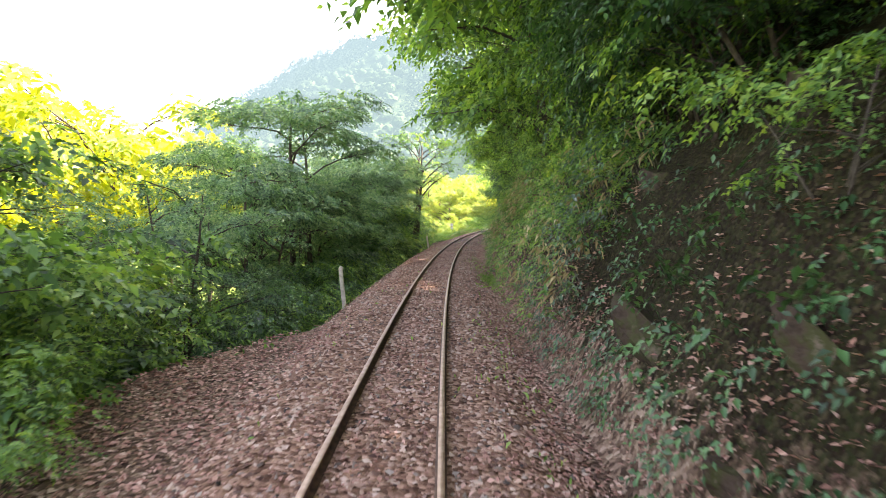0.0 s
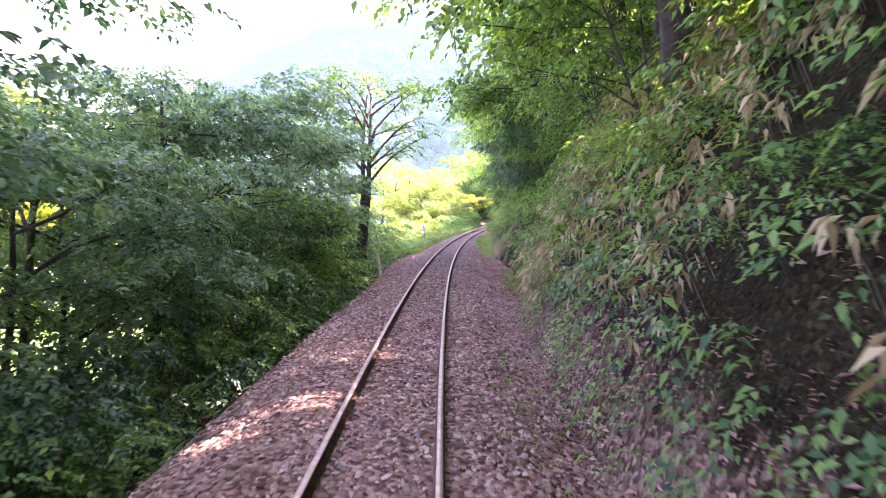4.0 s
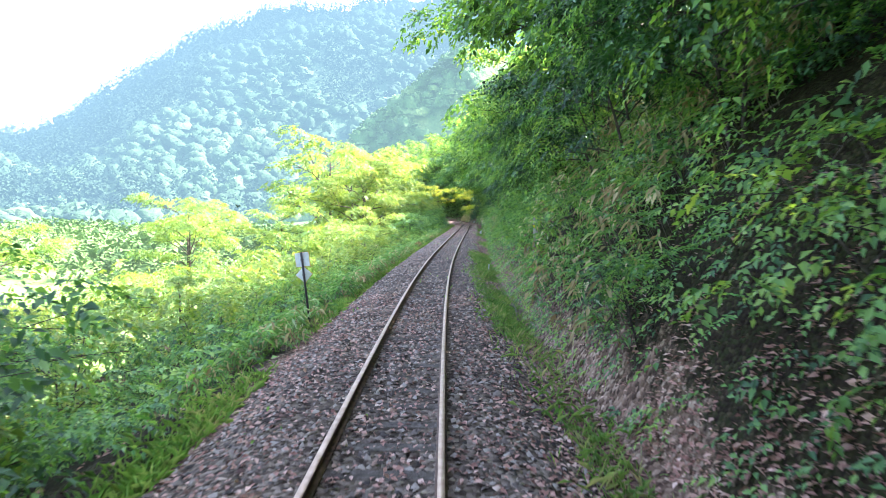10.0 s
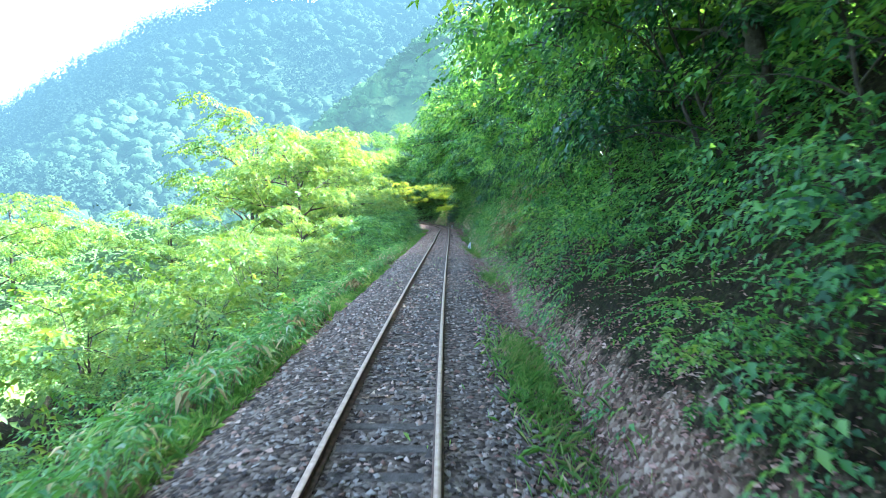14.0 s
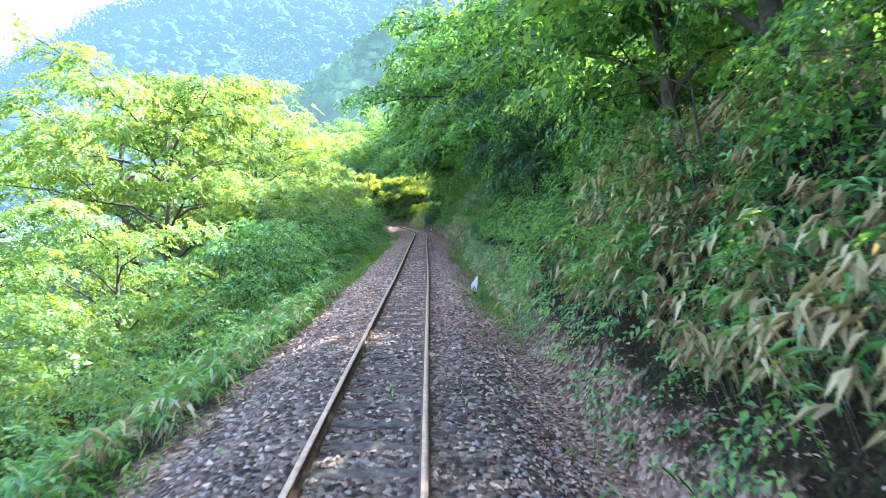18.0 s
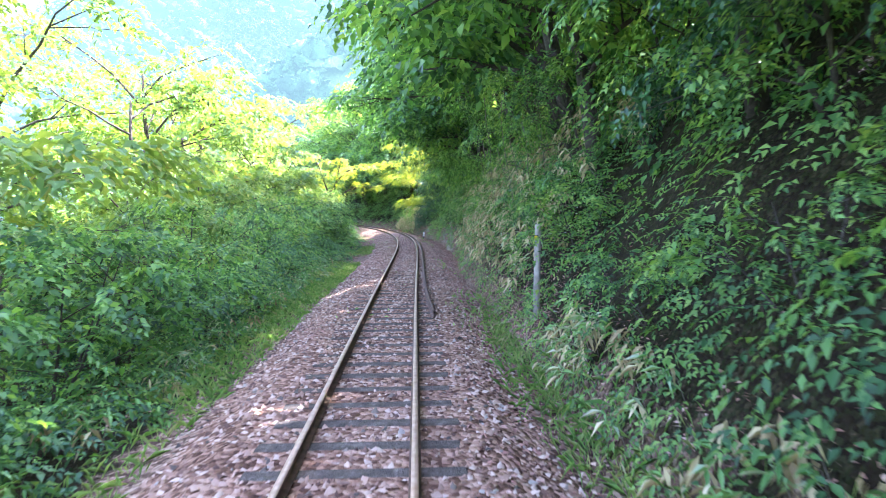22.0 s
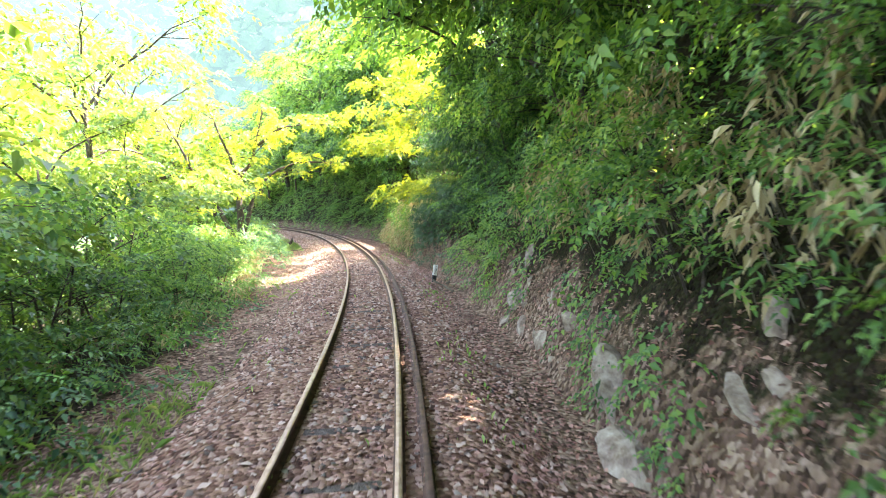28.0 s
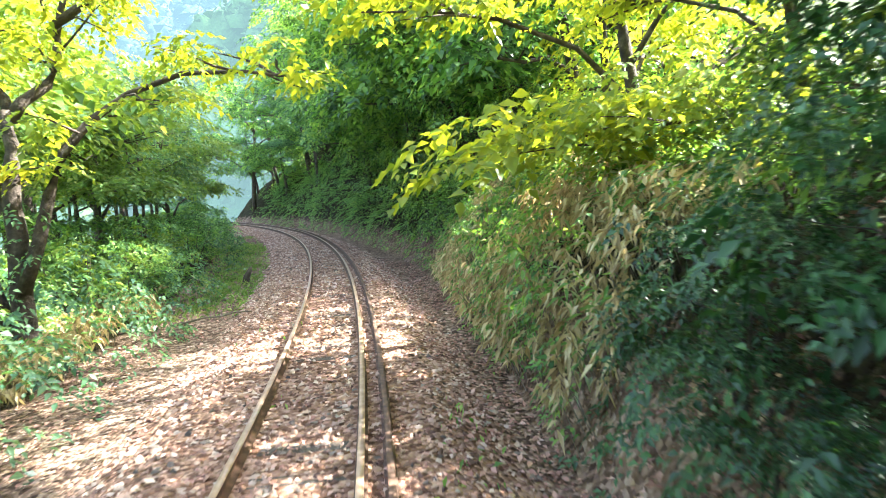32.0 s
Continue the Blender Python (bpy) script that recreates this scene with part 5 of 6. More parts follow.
def bamboo_grass(s0, s1, w0, w1, count, dry, label, side=1, seed=0, lift=(0.25, 1.2), leaf=0.23):
    """Dwarf bamboo: fans of long narrow leaves at the ends of thin canes, some of them dried to tan."""
    r = np.random.default_rng(seed + 900)
    s, w = r.uniform(s0, s1, count), r.uniform(w0, w1, count)
    ok = (fractal(s * 0.6, w * 0.6, seed + 80) > 0.4) & ~((side > 0) & (np.abs(s - 142.6) < 1.5) & (w < 1.6))
    s, w = s[ok], w[ok]
    u = foot(s) + w if side > 0 else -w
    z = ground(s, u)
    up = r.uniform(*lift, len(s))
    lean = 0.45 if side > 0 else -0.15
    top = at(s, u - up * lean, z + up * 0.75)
    base = at(s, u, z - 0.05)
    cane_v, cane_f = joined([tube([a, a * 0.45 + b * 0.55 + [0, 0, 0.08], b], [0.006, 0.005, 0.003], 3, False) for a, b in zip(base, top)])
    k = 7
    c = np.repeat(top, k, 0) + r.normal(0, 0.05, (len(s) * k, 3))
    sk = np.repeat(s, k)
    ang = np.tile(np.arange(k) * 6.28 / k, len(s)) + r.normal(0, 0.5, len(c))
    tip = turn(sk, np.stack([np.cos(ang) - 0.5 * (side > 0), np.sin(ang), r.normal(-0.15, 0.3, len(c))], -1))
    nor = np.array([0, 0, 1.0]) + r.normal(0, 0.35, (len(c), 3))
    ln = leaf * r.uniform(0.6, 1.25, len(c))
    is_dry = (np.repeat(r.random(len(s)), k) < dry * 0.6) | (r.random(len(c)) < dry * 0.55)
    v1, f1 = leaf_blades(c[~is_dry], tip[~is_dry], nor[~is_dry], ln[~is_dry], ln[~is_dry] * 0.22, 0.3)
    td = tip[is_dry] + [0, 0, -0.7]
    v2, f2 = leaf_blades(c[is_dry], td, nor[is_dry], ln[is_dry], ln[is_dry] * 0.3, 0.4)
    me = mesh_of("bamboo_grass", np.concatenate([v1, v2, cane_v]), [f1, f2 + len(v1), cane_f[0] + len(v1) + len(v2)], [SASA, LEAF_DRY, BARK_PALE])
    me.polygons.foreach_set("material_index", np.concatenate([np.zeros(len(f1)), np.ones(len(f2)), np.full(len(cane_f[0]), 2)]).astype(np.int32))
    return tagged(new("bamboo_grass", me), label, "bamboo grass", kind="stuff")


SASA_TAN = "dwarf bamboo with green and dried tan leaves on the cut slope"
for k, (s0, s1, w0, w1, n_, dry) in enumerate([(11, 20, 0.2, 2.0, 260, 0.4), (24, 36, 0.5, 3.6, 650, 0.7), (37, 47.5, 0.2, 3.6, 850, 0.85), (69, 81, 0.2, 3.6, 800, 0.3), (111, 121.5, 0.7, 3.2, 1350, 0.6), (122, 131, 0.0, 0.7, 260, 0.5),
                                               (129, 142, 0.0, 0.6, 240, 0.4), (143, 163, 0.3, 3.4, 1300, 0.7), (163, 180, 0.9, 2.3, 700, 0.7), (193.5, 206, 0.0, 2.2, 1900, 0.85)]):
    bamboo_grass(s0, s1, w0, w1, n_, dry, SASA_TAN, 1, k, (0.1, 0.5) if 121.6 < s0 < 130 else (0.25, 1.2) if s0 < 190 else (0.2, 0.9), 0.2 if s0 < 190 else 0.17)
SASA_GREEN = "fresh green dwarf bamboo on the bank beside the ballast"
# at 191-206 a high share of tan leaves stands in for sunlit paleness
for k, (s0, s1, w0, w1, n_, dry) in enumerate([(72, 100, 2.4, 5.0, 2800, 0.13), (96, 128, 2.4, 5.2, 3000, 0.13), (128, 160, 3.2, 6.0, 500, 0.12), (176, 190, 3.6, 7.0, 500, 0.15), (191, 206, 4.4, 7.8, 2100, 0.75), (2, 14, 6.2, 9, 250, 0.3)]):
    bamboo_grass(s0, s1, w0, w1, n_, dry, SASA_GREEN, -1, 20 + k, (0.2, 0.9), 0.21)


def scattered(name, s, u, lift, leaf, width, mat, label, category, upright=False, seed=0, droop=0.1):
    r = np.random.default_rng(seed + 1300)
    n = len(s)
    c = at(s, u, ground(s, u) + lift)
    if upright:
        tip = np.array([0, 0, 1.0]) + r.normal(0, 0.5, (n, 3))
        up = rand_dirs(n, r)
    else:
        tip = r.normal(0, 1, (n, 3)) * [1, 1, 0.22]
        up = np.array([0, 0, 1.0]) + r.normal(0, 0.3, (n, 3))
    ln = leaf * r.uniform(0.55, 1.35, n)
    return tagged(new(name, leaf_mesh(name, c, tip, up, ln, ln * width, mat, droop)), label, category, kind="stuff")


r = np.random.default_rng(77)
# fallen leaves on the verges, and over the bed on the first stretch
n = 26000
s, u = r.uniform(-2, 215, n), np.where(r.random(n) < 0.72, r.uniform(1.2, 4.2, n), r.uniform(-4.0, -1.3, n))
ok = (fractal(s * 0.25, u * 0.6, 51) > 0.38) & ((u > 0) | (s < 78))
scattered("fallen_leaves", s[ok], u[ok], 0.02, 0.085, 0.6, LITTER, "brown fallen leaves lying along the verges", "fallen leaves", seed=1)
n = 52000
s = r.uniform(-1, 212, n)
u = 1.7 + (foot(s) - 0.9) * r.random(n)
ok = (fractal(s * 0.25, u * 0.6, 56) > 0.3) & ((s < 48) | (s > 63) | (u < foot(s) + 0.1))
scattered("fallen_leaves", s[ok], u[ok], 0.015, 0.075, 0.55, LITTER, "brown fallen leaves thick at the foot of the slope", "fallen leaves", seed=7)
n = 9000
s, u = r.uniform(-2, 14, n), r.uniform(-6.4, -1.8, n)
scattered("fallen_leaves", s, u, 0.02, 0.09, 0.6, LITTER, "reddish-brown fallen leaves on the shelf beside the track", "fallen leaves", seed=2)
n = 30000
s, u = r.uniform(-2, 78, n), r.uniform(-2.4, 2.4, n)
ok = (np.abs(np.abs(u) - 0.566) > 0.12) & (fractal(s * 0.3, u * 0.8, 52) > 0.33)
scattered("fallen_leaves", s[ok], u[ok], 0.035, 0.07, 0.6, LITTER, "brown fallen leaves strewn over the ballast", "fallen leaves", seed=3)
n = 26000
s = np.where(r.random(n) < 0.4, r.uniform(1, 36, n), np.where(r.random(n) < 0.35, r.uniform(62, 68, n), np.where(r.random(n) < 0.4, r.uniform(84, 108, n), r.uniform(142, 193, n))))
u = foot(s) + r.uniform(0, 1.5, n) ** 1.3
ok = fractal(s * 0.4, u * 0.8, 57) > 0.42
scattered("fallen_leaves", s[ok], u[ok], 0.03, 0.085, 0.55, LITTER, "dead leaves and crumbled rock caught on the cut face", "fallen leaves", seed=8)
n = 16000
s, u = r.uniform(140, 206, n), r.uniform(-4.2, 2.7, n)
ok = (np.abs(np.abs(u) - 0.566) > 0.12) & (fractal(s * 0.3, u * 0.8, 59) > np.interp(s, [140, 165, 180], [0.62, 0.48, 0.38]))
scattered("fallen_leaves", s[ok], u[ok], 0.03, 0.075, 0.6, LITTER, "reddish-brown fallen leaves strewn over the bed of the bend", "fallen leaves", seed=10)
n = 9000
s, u = r.uniform(34, 61, n), r.uniform(1.7, 3.6, n)
ok = u < foot(s) + 0.15
scattered("fallen_leaves", s[ok], u[ok], 0.03, 0.08, 0.6, LITTER, "reddish-brown fallen leaves heaped below the rock", "fallen leaves", seed=11)
n = 500
s, w = r.uniform(141, 152, n), r.uniform(0.3, 2.4, n)
ok = fractal(s * 0.9, w * 0.9, 58) > 0.62
PETAL = leaf_material("white_petal", [(0.1, (0.6, 0.6, 0.56)), (1, (0.82, 0.82, 0.78))], (1, 1, 1), 0.2)
scattered("blossoms", s[ok], foot(s[ok]) + w[ok] - 0.35, 0.75, 0.055, 0.9, PETAL, "small white blossoms among the leaves", "blossoms", seed=9)
# grass strips
n = 70000
s = r.uniform(18, 150, n)
u = foot(s) - np.interp(s, [60, 75, 95, 110], [0.25, 0.5, 0.5, 0.2]) + r.normal(0, 0.3, n)
ok = fractal(s * 0.12, u * 0.5, 53) + r.normal(0, 0.12, n) > np.interp(s, [18, 60, 70, 98, 108, 128, 150], [0.7, 0.7, 0.58, 0.56, 0.7, 0.6, 0.56])
scattered("grass", s[ok], u[ok], 0, 0.3, 0.035, GRASS, "thin green grass at the foot of the slope", "grass", True, 4, 0.3)
n = 60000
s = r.uniform(66, 235, n)
u = -2.25 - np.abs(r.normal(0, 1.0, n)) * np.interp(s, [66, 125, 150, 235], [0.35, 0.6, 1.2, 1.6])
ok = (fractal(s * 0.15, u * 0.5, 54) + r.normal(0, 0.12, n) > 0.5) & ((s < 189) | (s > 203))
scattered("grass", s[ok], u[ok], 0, 0.28, 0.045, GRASS, "green grass along the edge of the ballast", "grass", True, 5, 0.35)
# weeds in the ballast
n = 5000
s = r.uniform(0, 200, n)
u = np.where(r.random(n) < 0.7, r.normal(1.7, 0.3, n), r.uniform(-2.0, 2.0, n))
ok = fractal(s * 0.3, u * 0.9, 55) > 0.58
scattered("weeds", s[ok], u[ok], 0, 0.13, 0.25, GRASS, "small weeds growing through the ballast", "weeds", True, 6, 0.3)


def woods(name, x, y, z, size, blades, mat, label, cone=False, seed=0, spray=0.34):
    """Far trees as tufts of large leaf sprays."""
    r = np.random.default_rng(seed + 1700)
    n = len(x)
    t = r.random((n, blades))
    a = r.random((n, blades)) * 6.28
    big = size[:, None]
    if cone:
        rad = (1 - t) * 0.26 * big
        c = np.stack([x[:, None] + rad * np.cos(a), y[:, None] + rad * np.sin(a), z[:, None] + t * big * 1.25], -1).reshape(-1, 3)
        tip = np.stack([np.cos(a), np.sin(a), -0.5 + 0 * a], -1).reshape(-1, 3)
        ln = (0.17 * big * (1.15 - t)).ravel()
    else:
        d = rand_dirs(n * blades, r).reshape(n, blades, 3)
        d[..., 2] = np.abs(d[..., 2]) * 0.9
        c = (np.stack([x, y, z], -1)[:, None] + d * big[..., None] * np.array([0.5, 0.5, 0.55])).reshape(-1, 3)
        tip = (d * [1, 1, 0.3] + r.normal(0, 0.5, d.shape)).reshape(-1, 3)
        ln = (spray * big + 0 * t).ravel() * r.uniform(0.6, 1.2, n * blades)
    up = (np.array([0, 0, 1.0]) + r.normal(0, 0.4, (n * blades, 3)))
    return tagged(new(name, leaf_mesh(name, c, tip, up, ln, ln * 0.75, mat, 0.1)), label, "woods", kind="stuff")


def wooded(name, x, y, z, size, tall, mat, label, seed=0, blades=16):
    """Far broadleaf woods: crowns of several lobes, with sprays of foliage standing out from them."""
    r = np.random.default_rng(seed + 2100)
    bm = bmesh.new()
    bmesh.ops.create_icosphere(bm, subdivisions=2, radius=1)
    base = np.array([v.co[:] for v in bm.verts])
    tri_ = np.array([[v.index for v in f.verts] for f in bm.faces])
    bm.free()
    keep = base[:, 2] > -0.35
    tri_ = (np.cumsum(keep) - 1)[tri_[keep[tri_].all(1)]]
    base = base[keep]
    n = len(x)
    foot_ = np.stack([x, y, z + size * 0.2], -1)[:, None]
    squash = np.stack([np.ones(n), np.ones(n), tall], -1)[:, None]
    lobes = unit(r.normal(size=(n, 9, 3)) + [0, 0, 0.4])
    near_lobe = (base @ lobes.transpose(0, 2, 1)).max(2)
    v = base[None] * (0.38 + 0.62 * smooth(0.7, 1.0, near_lobe) + r.normal(0, 0.03, near_lobe.shape))[..., None]
    v = (v * squash * size[:, None, None] * 0.55 + foot_).reshape(-1, 3)
    f = (np.arange(n)[:, None, None] * len(base) + tri_[None]).reshape(-1, 3)
    d = unit(lobes[:, r.integers(0, 9, blades)] + r.normal(0, 0.25, (n, blades, 3)))
    c = foot_ + d * squash * size[:, None, None] * 0.5
    tip = (d + r.normal(0, 0.4, d.shape)).reshape(-1, 3)
    ln = np.repeat(size, blades) * r.uniform(0.1, 0.2, n * blades)
    v2, f2 = leaf_blades(c.reshape(-1, 3) - unit(tip) * ln[:, None] * 0.3, tip, (d + [0, 0, 0.5]).reshape(-1, 3), ln, ln * 0.9, 0.1)
    return tagged(new(name, soft_shade(mesh_of(name, np.concatenate([v, v2]), [f, f2 + len(v)], mat))), label, "woods", kind="stuff")


n = 3700
yaw, dist = r.uniform(-12, 46, n), 205 + 375 * r.random(n) ** 0.8
x, y = 12 - np.sin(np.radians(yaw)) * dist, 80 + np.cos(np.radians(yaw)) * dist
z = np.maximum(mountain(yaw, dist), -5) - 1.0
kind = fractal(x * 0.016, y * 0.016, 71) + r.normal(0, 0.05, n) > 0.5
wooded("far_woods", x[~kind], y[~kind], z[~kind], r.uniform(7, 13, n)[~kind], r.uniform(0.8, 1.15, n)[~kind], HAZED_FAR_WOOD, "broadleaf woods on the far mountain with haze painted in")
woods("far_woods", x[kind], y[kind], z[kind] - 1.0, r.uniform(12, 21, n)[kind], 40, HAZED_CONIFER, "dark conifers on the far mountain with haze painted in", cone=True, seed=4)
n = 420
x, y = r.uniform(-34, 45, n), 262 + 60 * r.random(n) ** 0.8
ok = spur(x, y) > -5
x, y = x[ok], y[ok]
wooded("spur_woods", x, y, spur(x, y) - 1.0, r.uniform(6, 11, len(x)), r.uniform(0.8, 1.2, len(x)), HAZED_SPUR_WOOD, "sunlit broadleaf woods on the spur beyond the bend, haze painted in", 5, 40)
n = 640
yaw, dist = r.uniform(2, 70, n), 60 + 150 * r.random(n)
x, y = 12 - np.sin(np.radians(yaw)) * dist, 80 + np.cos(np.radians(yaw)) * dist
ok = fractal(x * 0.03, y * 0.03, 72) > 0.42
woods("valley_woods", x[ok], y[ok], np.full(ok.sum(), -5.5), r.uniform(4, 8, n)[ok], 70, HAZED_MID_WOOD, "bright green trees across the valley floor, haze painted in", seed=2, spray=0.15)

# ---- things beside the track ----


def lathe(profile, sides=14):
    """A turned body from (radius, height) pairs."""
    p = np.array([[0, 0, h] for _, h in profile], float)
    return tube(p + [[1e-5 * i, 0, 0] for i in range(len(p))], [q for q, _ in profile], sides)


def thing(name, s, u, label, category, z=None, lean=(0, 0), facing=0.0, group=""):
    """An Empty at the base of a thing on the ground; lean in degrees to the left and ahead; its -Y side looks down the line towards the start."""
    ob = tagged(new(name), label, category, group)
    p = at(s, u, float(ground(s, u)) - 0.04 if z is None else z)
    ob.matrix_basis = Matrix.Translation(p) @ Matrix.Rotation(float(np.interp(s, GRID, HEAD)) + radians(facing), 4, "Z") @ Matrix.Rotation(-radians(lean[0]), 4, "Y") @ Matrix.Rotation(-radians(lean[1]), 4, "X")
    return ob


def shifted(bm, x, y, z, rot=None):
    if rot:
        bmesh.ops.rotate(bm, verts=bm.verts, cent=(0, 0, 0), matrix=rot)
    bmesh.ops.translate(bm, verts=bm.verts, vec=(x, y, z))
    return bm


def letters(text, size, mat, parent, x, y, z, name="numeral", turn_y=0.0):
    c = bpy.data.curves.new(name, "FONT")
    c.body, c.size, c.align_x, c.align_y, c.extrude = text, size, "CENTER", "CENTER", 0.002
    tmp = bpy.data.objects.new(name, c)
    me = bpy.data.meshes.new_from_object(tmp)
    bpy.data.objects.remove(tmp)
    me.materials.append(mat)
    ob = new(name, me)
    ob.parent = parent
    ob.matrix_basis = Matrix.Translation((x, y, z)) @ Matrix.Rotation(turn_y, 4, "Y") @ Matrix.Rotation(radians(90), 4, "X")
    return ob


def boundary_post(s, u, z, height, lean, label):
    ob = thing("boundary_post", s, u, label, "post", z=z, lean=lean)
    bm = block(0.125, 0.11, height + 0.7, 0.014)
    for v in bm.verts:
        if v.co.z > 0:
            v.co.z += v.co.x * 0.5 + 0.012 * math.sin(v.co.y * 90)
            v.co.x *= 0.93
    part("shaft", shifted(bm, 0, 0, (height - 0.7) / 2), WEATHERED, ob)
    bm = block(0.08, 0.035, 0.07, 0.008)
    part("chipped_cap", shifted(bm, 0.045, 0.03, height - 0.06), WEATHERED, ob)
    return ob


boundary_post(19.4, -2.78, -0.42, 0.95, (7, 0), "weathered whitish boundary post leaning at the ballast edge")
boundary_post(52.5, -2.72, -0.58, 1.0, (11, 0), "weathered pale post leaning below a dark tree")


def signal_post(s, u, z, lean):
    ob = thing("concrete_post", s, u, "round grey concrete post with a small yellow reflector", "post", z=z, lean=lean, group="concrete posts with reflectors")
    v, f = lathe([(0.072, -0.6), (0.07, 0.3), (0.066, 1.4), (0.063, 2.22), (0.055, 2.26), (0.025, 2.27)], 18)
    part("shaft", soft_shade(mesh_of("shaft", v, f, CONCRETE)), None, ob)
    v, f = lathe([(0.0665, 1.98), (0.0665, 2.01)], 18)
    part("band", mesh_of("band", v, f, STEEL_DARK), None, ob, "thin dark steel band")
    plate_ = part("reflector_plate", shifted(block(0.1, 0.012, 0.1, 0.003), -0.055, -0.072, 2.0), BLACK, ob, "small black plate")
    bm = bmesh.new()
    bmesh.ops.create_cone(bm, cap_ends=True, segments=20, radius1=0.04, radius2=0.034, depth=0.016)
    part("reflector", shifted(bm, -0.055, -0.086, 2.0, Matrix.Rotation(radians(90), 3, "X")), YELLOW, plate_, "round yellow reflector")
    return ob


signal_post(143.4, 3.0, -0.33, (-1.0, 0))
signal_post(78.3, 3.1, -0.15, (0.5, 0))

# two white plates on a dark pole, seen from their backs
sign = thing("line_sign", 75.4, -2.76, "dark leaning pole with a square and a diamond white plate", "sign", z=-0.5, lean=(7, 0))
v, f = tube([(0, 0, -0.3), (0.004, 0, 0.8), (0, 0, 1.72)], [0.028, 0.027, 0.026], 10)
part("pole", soft_shade(mesh_of("pole", v, f, STEEL_DARK)), None, sign)
ORANGE = mottled("orange_edge", [(0.3, (0.5, 0.2, 0.03)), (0.7, (0.62, 0.28, 0.05))], 8, 60, 0.1, 0.5)
for nm, z, a in (("square_plate", 1.54, 0), ("diamond_plate", 1.17, 45)):
    w = 0.34 if a == 0 else 0.29
    pl = part(nm, shifted(block(w, 0.012, w, 0.004), 0, 0.045, z) if a == 0 else shifted(block(w, 0.012, w, 0.004), 0, 0.045, z, Matrix.Rotation(radians(45), 3, "Y")), WHITE, sign, "plain pale back of a sheet-metal plate")
    e = shifted(block(w + 0.018, 0.006, w + 0.018, 0.002), 0, 0.056, z, Matrix.Rotation(radians(a), 3, "Y") if a else None)
    part("rim", e, ORANGE, pl, "orange painted rim")
    part("clamp", shifted(block(0.075, 0.075, 0.03, 0.006), 0, 0.012, z), STEEL_DARK, pl)

# distance posts
mark = thing("distance_post", 127.7, 2.05, "white wooden distance post with a pointed top and a black numeral", "post", lean=(-3, 2))
bm = bmesh.new()
prof = [(-0.1, 0.14), (0.1, 0.14), (0.1, 0.62), (0.075, 0.64), (-0.06, 0.42), (-0.1, 0.36)]
lo = [bm.verts.new((x, -0.045, z)) for x, z in prof]
hi = [bm.verts.new((x, 0.045, z)) for x, z in prof]
bm.faces.new(lo)
bm.faces.new(hi[::-1])
for k in range(len(prof)):
    bm.faces.new((lo[k], hi[k], hi[(k + 1) % len(prof)], lo[(k + 1) % len(prof)])[::-1])
bmesh.ops.recalc_face_normals(bm, faces=bm.faces)
bmesh.ops.bevel(bm, geom=bm.edges[:], offset=0.008, segments=1, affect="EDGES")
part("white_board", bm, WHITE, mark)
part("black_foot", shifted(block(0.17, 0.08, 0.44, 0.01), 0, 0, -0.08), BLACK, mark, "black painted foot")
letters("6", 0.19, BLACK, mark, 0.005, -0.049, 0.25)

mark = thing("distance_post", 186.0, 2.35, "square curve post, white above and black below, with painted numerals", "post", lean=(-9, 0), facing=8)
part("white_upper", shifted(block(0.13, 0.13, 0.36, 0.012), 0, 0, 0.46), WHITE, mark)
part("black_foot", shifted(block(0.126, 0.126, 0.56, 0.01), 0, 0, 0.0), BLACK, mark, "black painted foot")
for k, ch in enumerate("200"):
    letters(ch, 0.135, BLACK, mark, 0, -0.069, 0.57 - k * 0.105)
mark = thing("marker_stake", 88.0, 2.18, "small white stake standing in the grass", "stake", lean=(-3, 0))
part("shaft", shifted(block(0.06, 0.05, 0.62, 0.008), 0, 0, 0.1), WHITE, mark)
mark = thing("marker_stake", 128.5, -3.0, "old grey stake leaning in the grass", "stake", lean=(14, 0))
part("shaft", shifted(block(0.09, 0.07, 0.8, 0.01), 0, 0, 0.12), WEATHERED, mark)
stump = thing("tree_stump", 209.4, -2.75, "dark broken stump in the grass beside the curve", "stump", lean=(-12, 0))
v, f = tube([(0, 0, -0.2), (0.02, 0, 0.3), (0.1, 0, 0.62)], [0.13, 0.11, 0.05], 9)
part("trunk", mesh_of("trunk", v, f, BARK), None, stump)

# cable along the foot of the rock
cp = [(46, 3.85, 0.4), (49.6, 3.6, 0.3), (52.5, 3.6, 0.32), (54.6, 3.45, 0.3), (57.2, 3.15, 0.3), (59.5, 3.2, 0.05)]
cs_ = np.linspace(46, 59.5, 40)
pts_c = at(cs_, np.interp(cs_, [q[0] for q in cp], [q[1] for q in cp]), np.interp(cs_, [q[0] for q in cp], [q[2] for q in cp]) + 0.02 * np.sin(cs_ * 2.1))
v, f = tube(pts_c, np.full(40, 0.0065), 6)
tagged(new("cable", mesh_of("cable", v, f, CABLE)), "thin grey cable slung along the foot of the rock", "cable")

# rocks of the cut
r = np.random.default_rng(12)


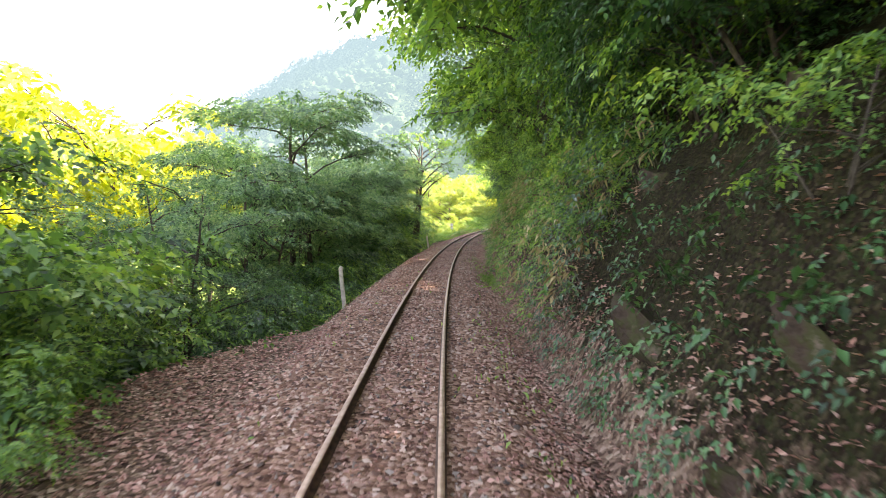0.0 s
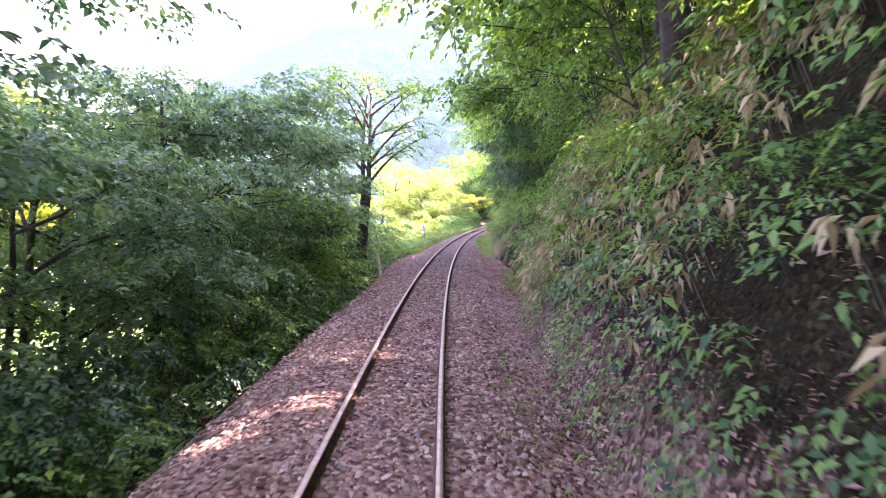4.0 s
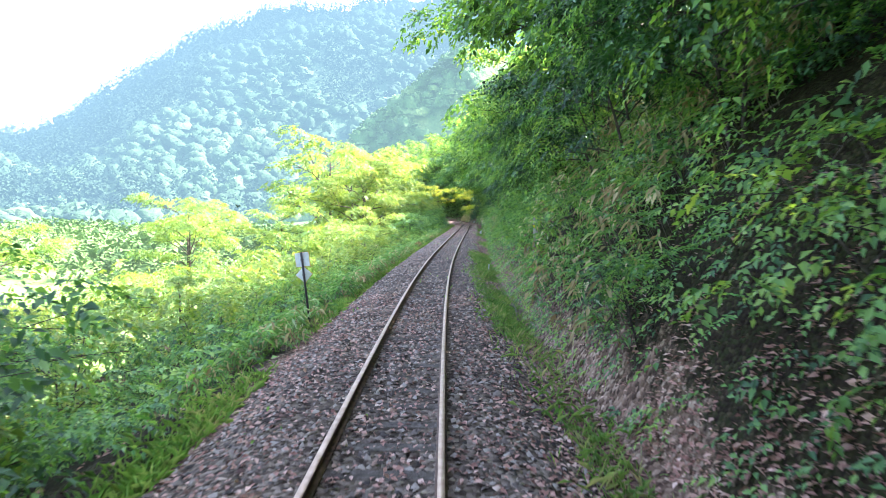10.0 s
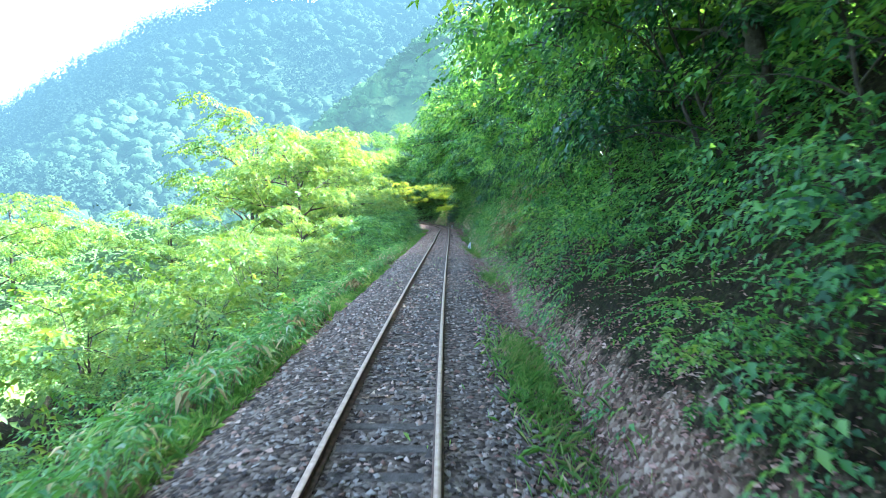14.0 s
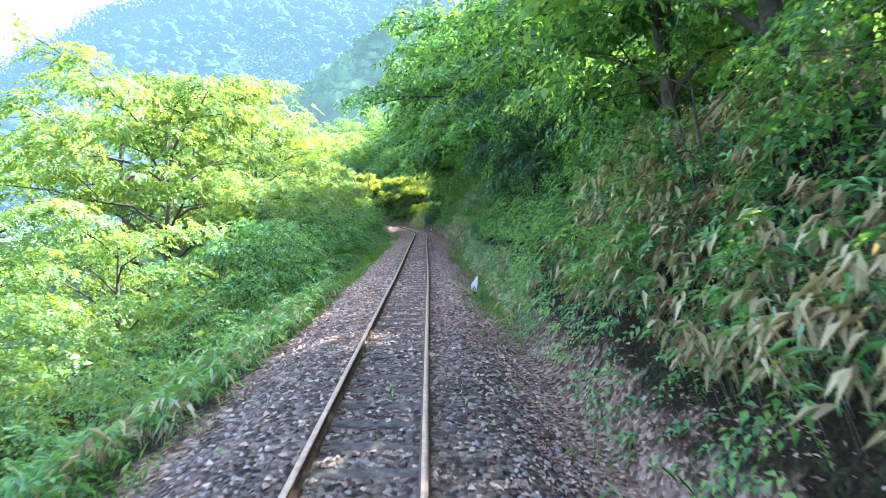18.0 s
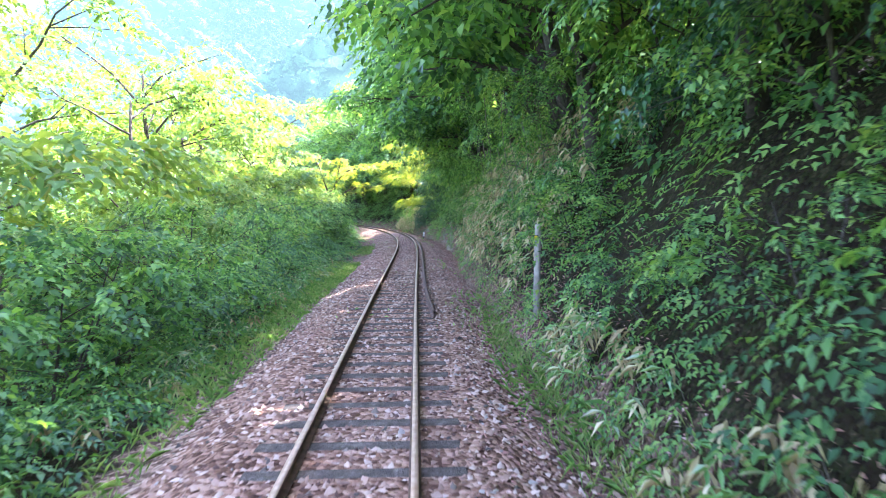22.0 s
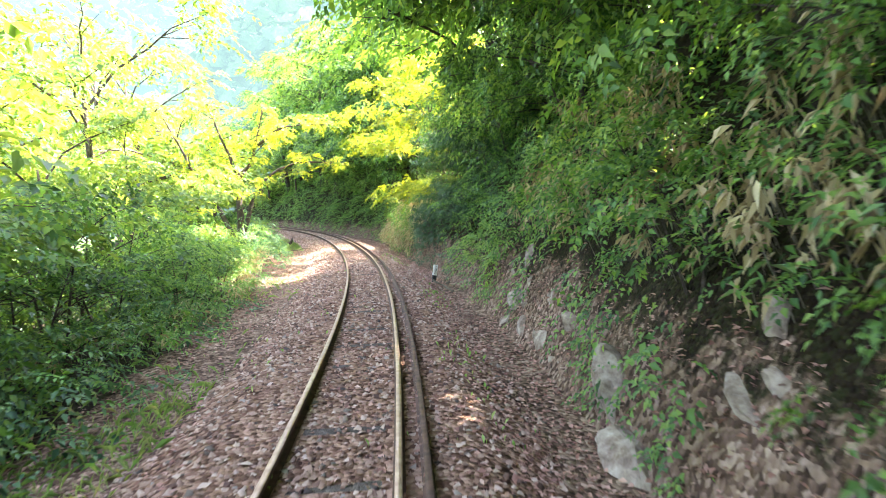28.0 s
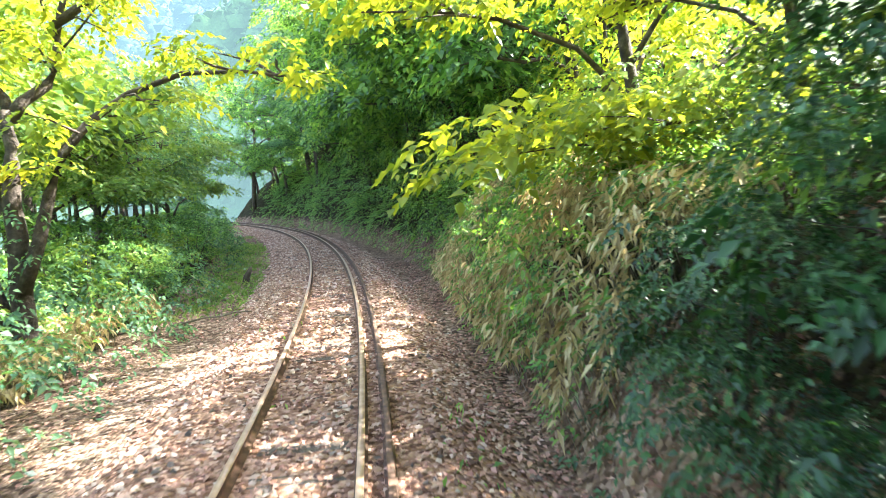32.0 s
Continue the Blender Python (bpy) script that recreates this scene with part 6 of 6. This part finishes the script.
def rock_mesh(seed, mat):
    q = np.random.default_rng(seed)
    bm = bmesh.new()
    bmesh.ops.create_icosphere(bm, subdivisions=3, radius=1)
    cuts = [(Vector(q.normal(size=3)).normalized(), q.uniform(0.45, 0.8)) for _ in range(11)]
    for v in bm.verts:
        for d, k in cuts:
            over = v.co.dot(d) - k
            if over > 0:
                v.co -= d * over
        v.co += v.co.normalized() * 0.16 * noise.noise(v.co * 2.5 + Vector((seed, 0, 0))) + v.co.normalized() * 0.09 * noise.noise(v.co * 7 + Vector((0, seed, 0)))
    me = bpy.data.meshes.new("rock")
    bm.to_mesh(me)
    bm.free()
    me.materials.append(mat)
    return me


dark_rocks, pale_rocks = [rock_mesh(k, ROCK) for k in range(4)], [rock_mesh(10 + k, ROCK_PALE) for k in range(4)]


def set_rock(mesh, s, w, size, label):
    u = foot(s) + w
    ob = tagged(new("rock", mesh), label, "rock", "rocks of the cut")
    ob.matrix_basis = Matrix.Translation(at(s, u + 0.4 * size, float(ground(s, u)) - 0.1 * size)) @ Euler((r.uniform(-0.3, 0.3), r.uniform(-0.7, -0.1), float(np.interp(s, GRID, HEAD)) + 1.57 + r.uniform(-0.5, 0.5))).to_matrix().to_4x4() @ Matrix.Diagonal((size * r.uniform(1.1, 2.0), size * r.uniform(0.6, 0.9), size * r.uniform(0.6, 1.1), 1))


for k in range(30):
    s = (r.uniform(2, 12), r.uniform(22, 33), r.uniform(53, 67), r.uniform(53, 67))[k % 4]
    set_rock(dark_rocks[k % 4], s, r.uniform(0.1, 2.2), r.uniform(0.3, 0.7), "dark jagged rock jutting from the cut slope")
for k in range(34):
    s = r.uniform(149, 181)
    set_rock(pale_rocks[k % 4], s, r.uniform(-0.05, 1.0), r.uniform(0.14, 0.34), "pale grey weathered rock in the cut slope")
set_rock(pale_rocks[1], 171.0, -0.3, 0.72, "large pale slanted rock at the foot of the slope")
for s, w, size in ((169.4, 0.0, 0.4), (172.4, 0.1, 0.5), (173.4, 0.0, 0.36), (174.6, -0.05, 0.45), (175.8, 0.1, 0.55), (176.9, 0.0, 0.5), (177.8, 0.2, 0.55), (178.6, 0.05, 0.4)):
    set_rock(pale_rocks[int(s) % 4], s, w, size, "pale brown rock under the leaves at the foot of the slope")
set_rock(pale_rocks[2], 157.5, 0.15, 0.5, "pale fissured rock behind small bushes")
set_rock(pale_rocks[3], 159.3, 0.35, 0.6, "pale fissured rock behind small bushes")
for s, w, size in ((52.6, 0.1, 0.5), (53.3, 0.7, 0.8), (54.3, 0.0, 0.45), (55.0, 1.3, 0.9), (55.4, 0.3, 0.6), (56.4, 0.0, 0.5), (57.2, 0.8, 0.8), (58.2, 0.1, 0.5), (59.4, 0.6, 0.6), (60.6, 0.2, 0.5)):
    set_rock(dark_rocks[int(s * 10) % 4], s, w, size, "dark undercut rock with a mossy edge")

# fallen branches
for k, (s, u, ln, a) in enumerate([(185.2, 2.7, 1.4, 1.2), (184.2, 2.95, 1.1, 0.5), (183.4, 2.6, 1.0, 2.1), (168, -3.6, 1.6, 0.3), (75.5, 2.35, 3.2, 1.52), (203, -3.6, 1.8, -0.2), (112, 2.7, 1.2, 1.0)]):
    q = np.linspace(0, 1, 6)
    h = float(np.interp(s, GRID, HEAD)) + a
    p0 = at(s, u, 0)
    xy = p0[:2] + np.outer(q * ln, [np.cos(h), np.sin(h)]) + r.normal(0, 0.03, (6, 2))
    pz = float(ground(s, u)) + 0.06 + 0.12 * q * (k % 3)
    main = tube(np.column_stack([xy, pz + r.normal(0, 0.015, 6)]), np.linspace(0.035, 0.012, 6), 6)
    tw = xy[3] + np.outer(np.linspace(0, 0.35 * ln, 3), [np.cos(h + 0.7), np.sin(h + 0.7)])
    v, f = joined([main, tube(np.column_stack([tw, np.interp([3, 4, 5], range(6), np.broadcast_to(pz, 6)) + [0, 0.05, 0.12]]), [0.016, 0.011, 0.006], 5)])
    tagged(new("fallen_branch", mesh_of("fallen_branch", v, f, BARK_PALE)), "bare pale fallen branch lying beside the track", "branch", "fallen branches")

# dry vines hanging from the canopy
for k in range(11):
    s = r.uniform(147, 158)
    u = float(foot(s)) + r.uniform(0.2, 1.4)
    z0, z1 = r.uniform(4.2, 6.0), r.uniform(0.8, 2.4)
    q = np.linspace(0, 1, 7)
    path = at(s + np.cumsum(r.normal(0, 0.06, 7)), u + 0.5 * q + np.cumsum(r.normal(0, 0.05, 7)), z0 + (z1 - z0) * q)
    v, f = tube(path, np.linspace(0.012, 0.006, 7), 4)
    tagged(new("hanging_vine", mesh_of("hanging_vine", v, f, BARK_PALE)), "dry brown vine hanging from the trees", "vine", "hanging vines")
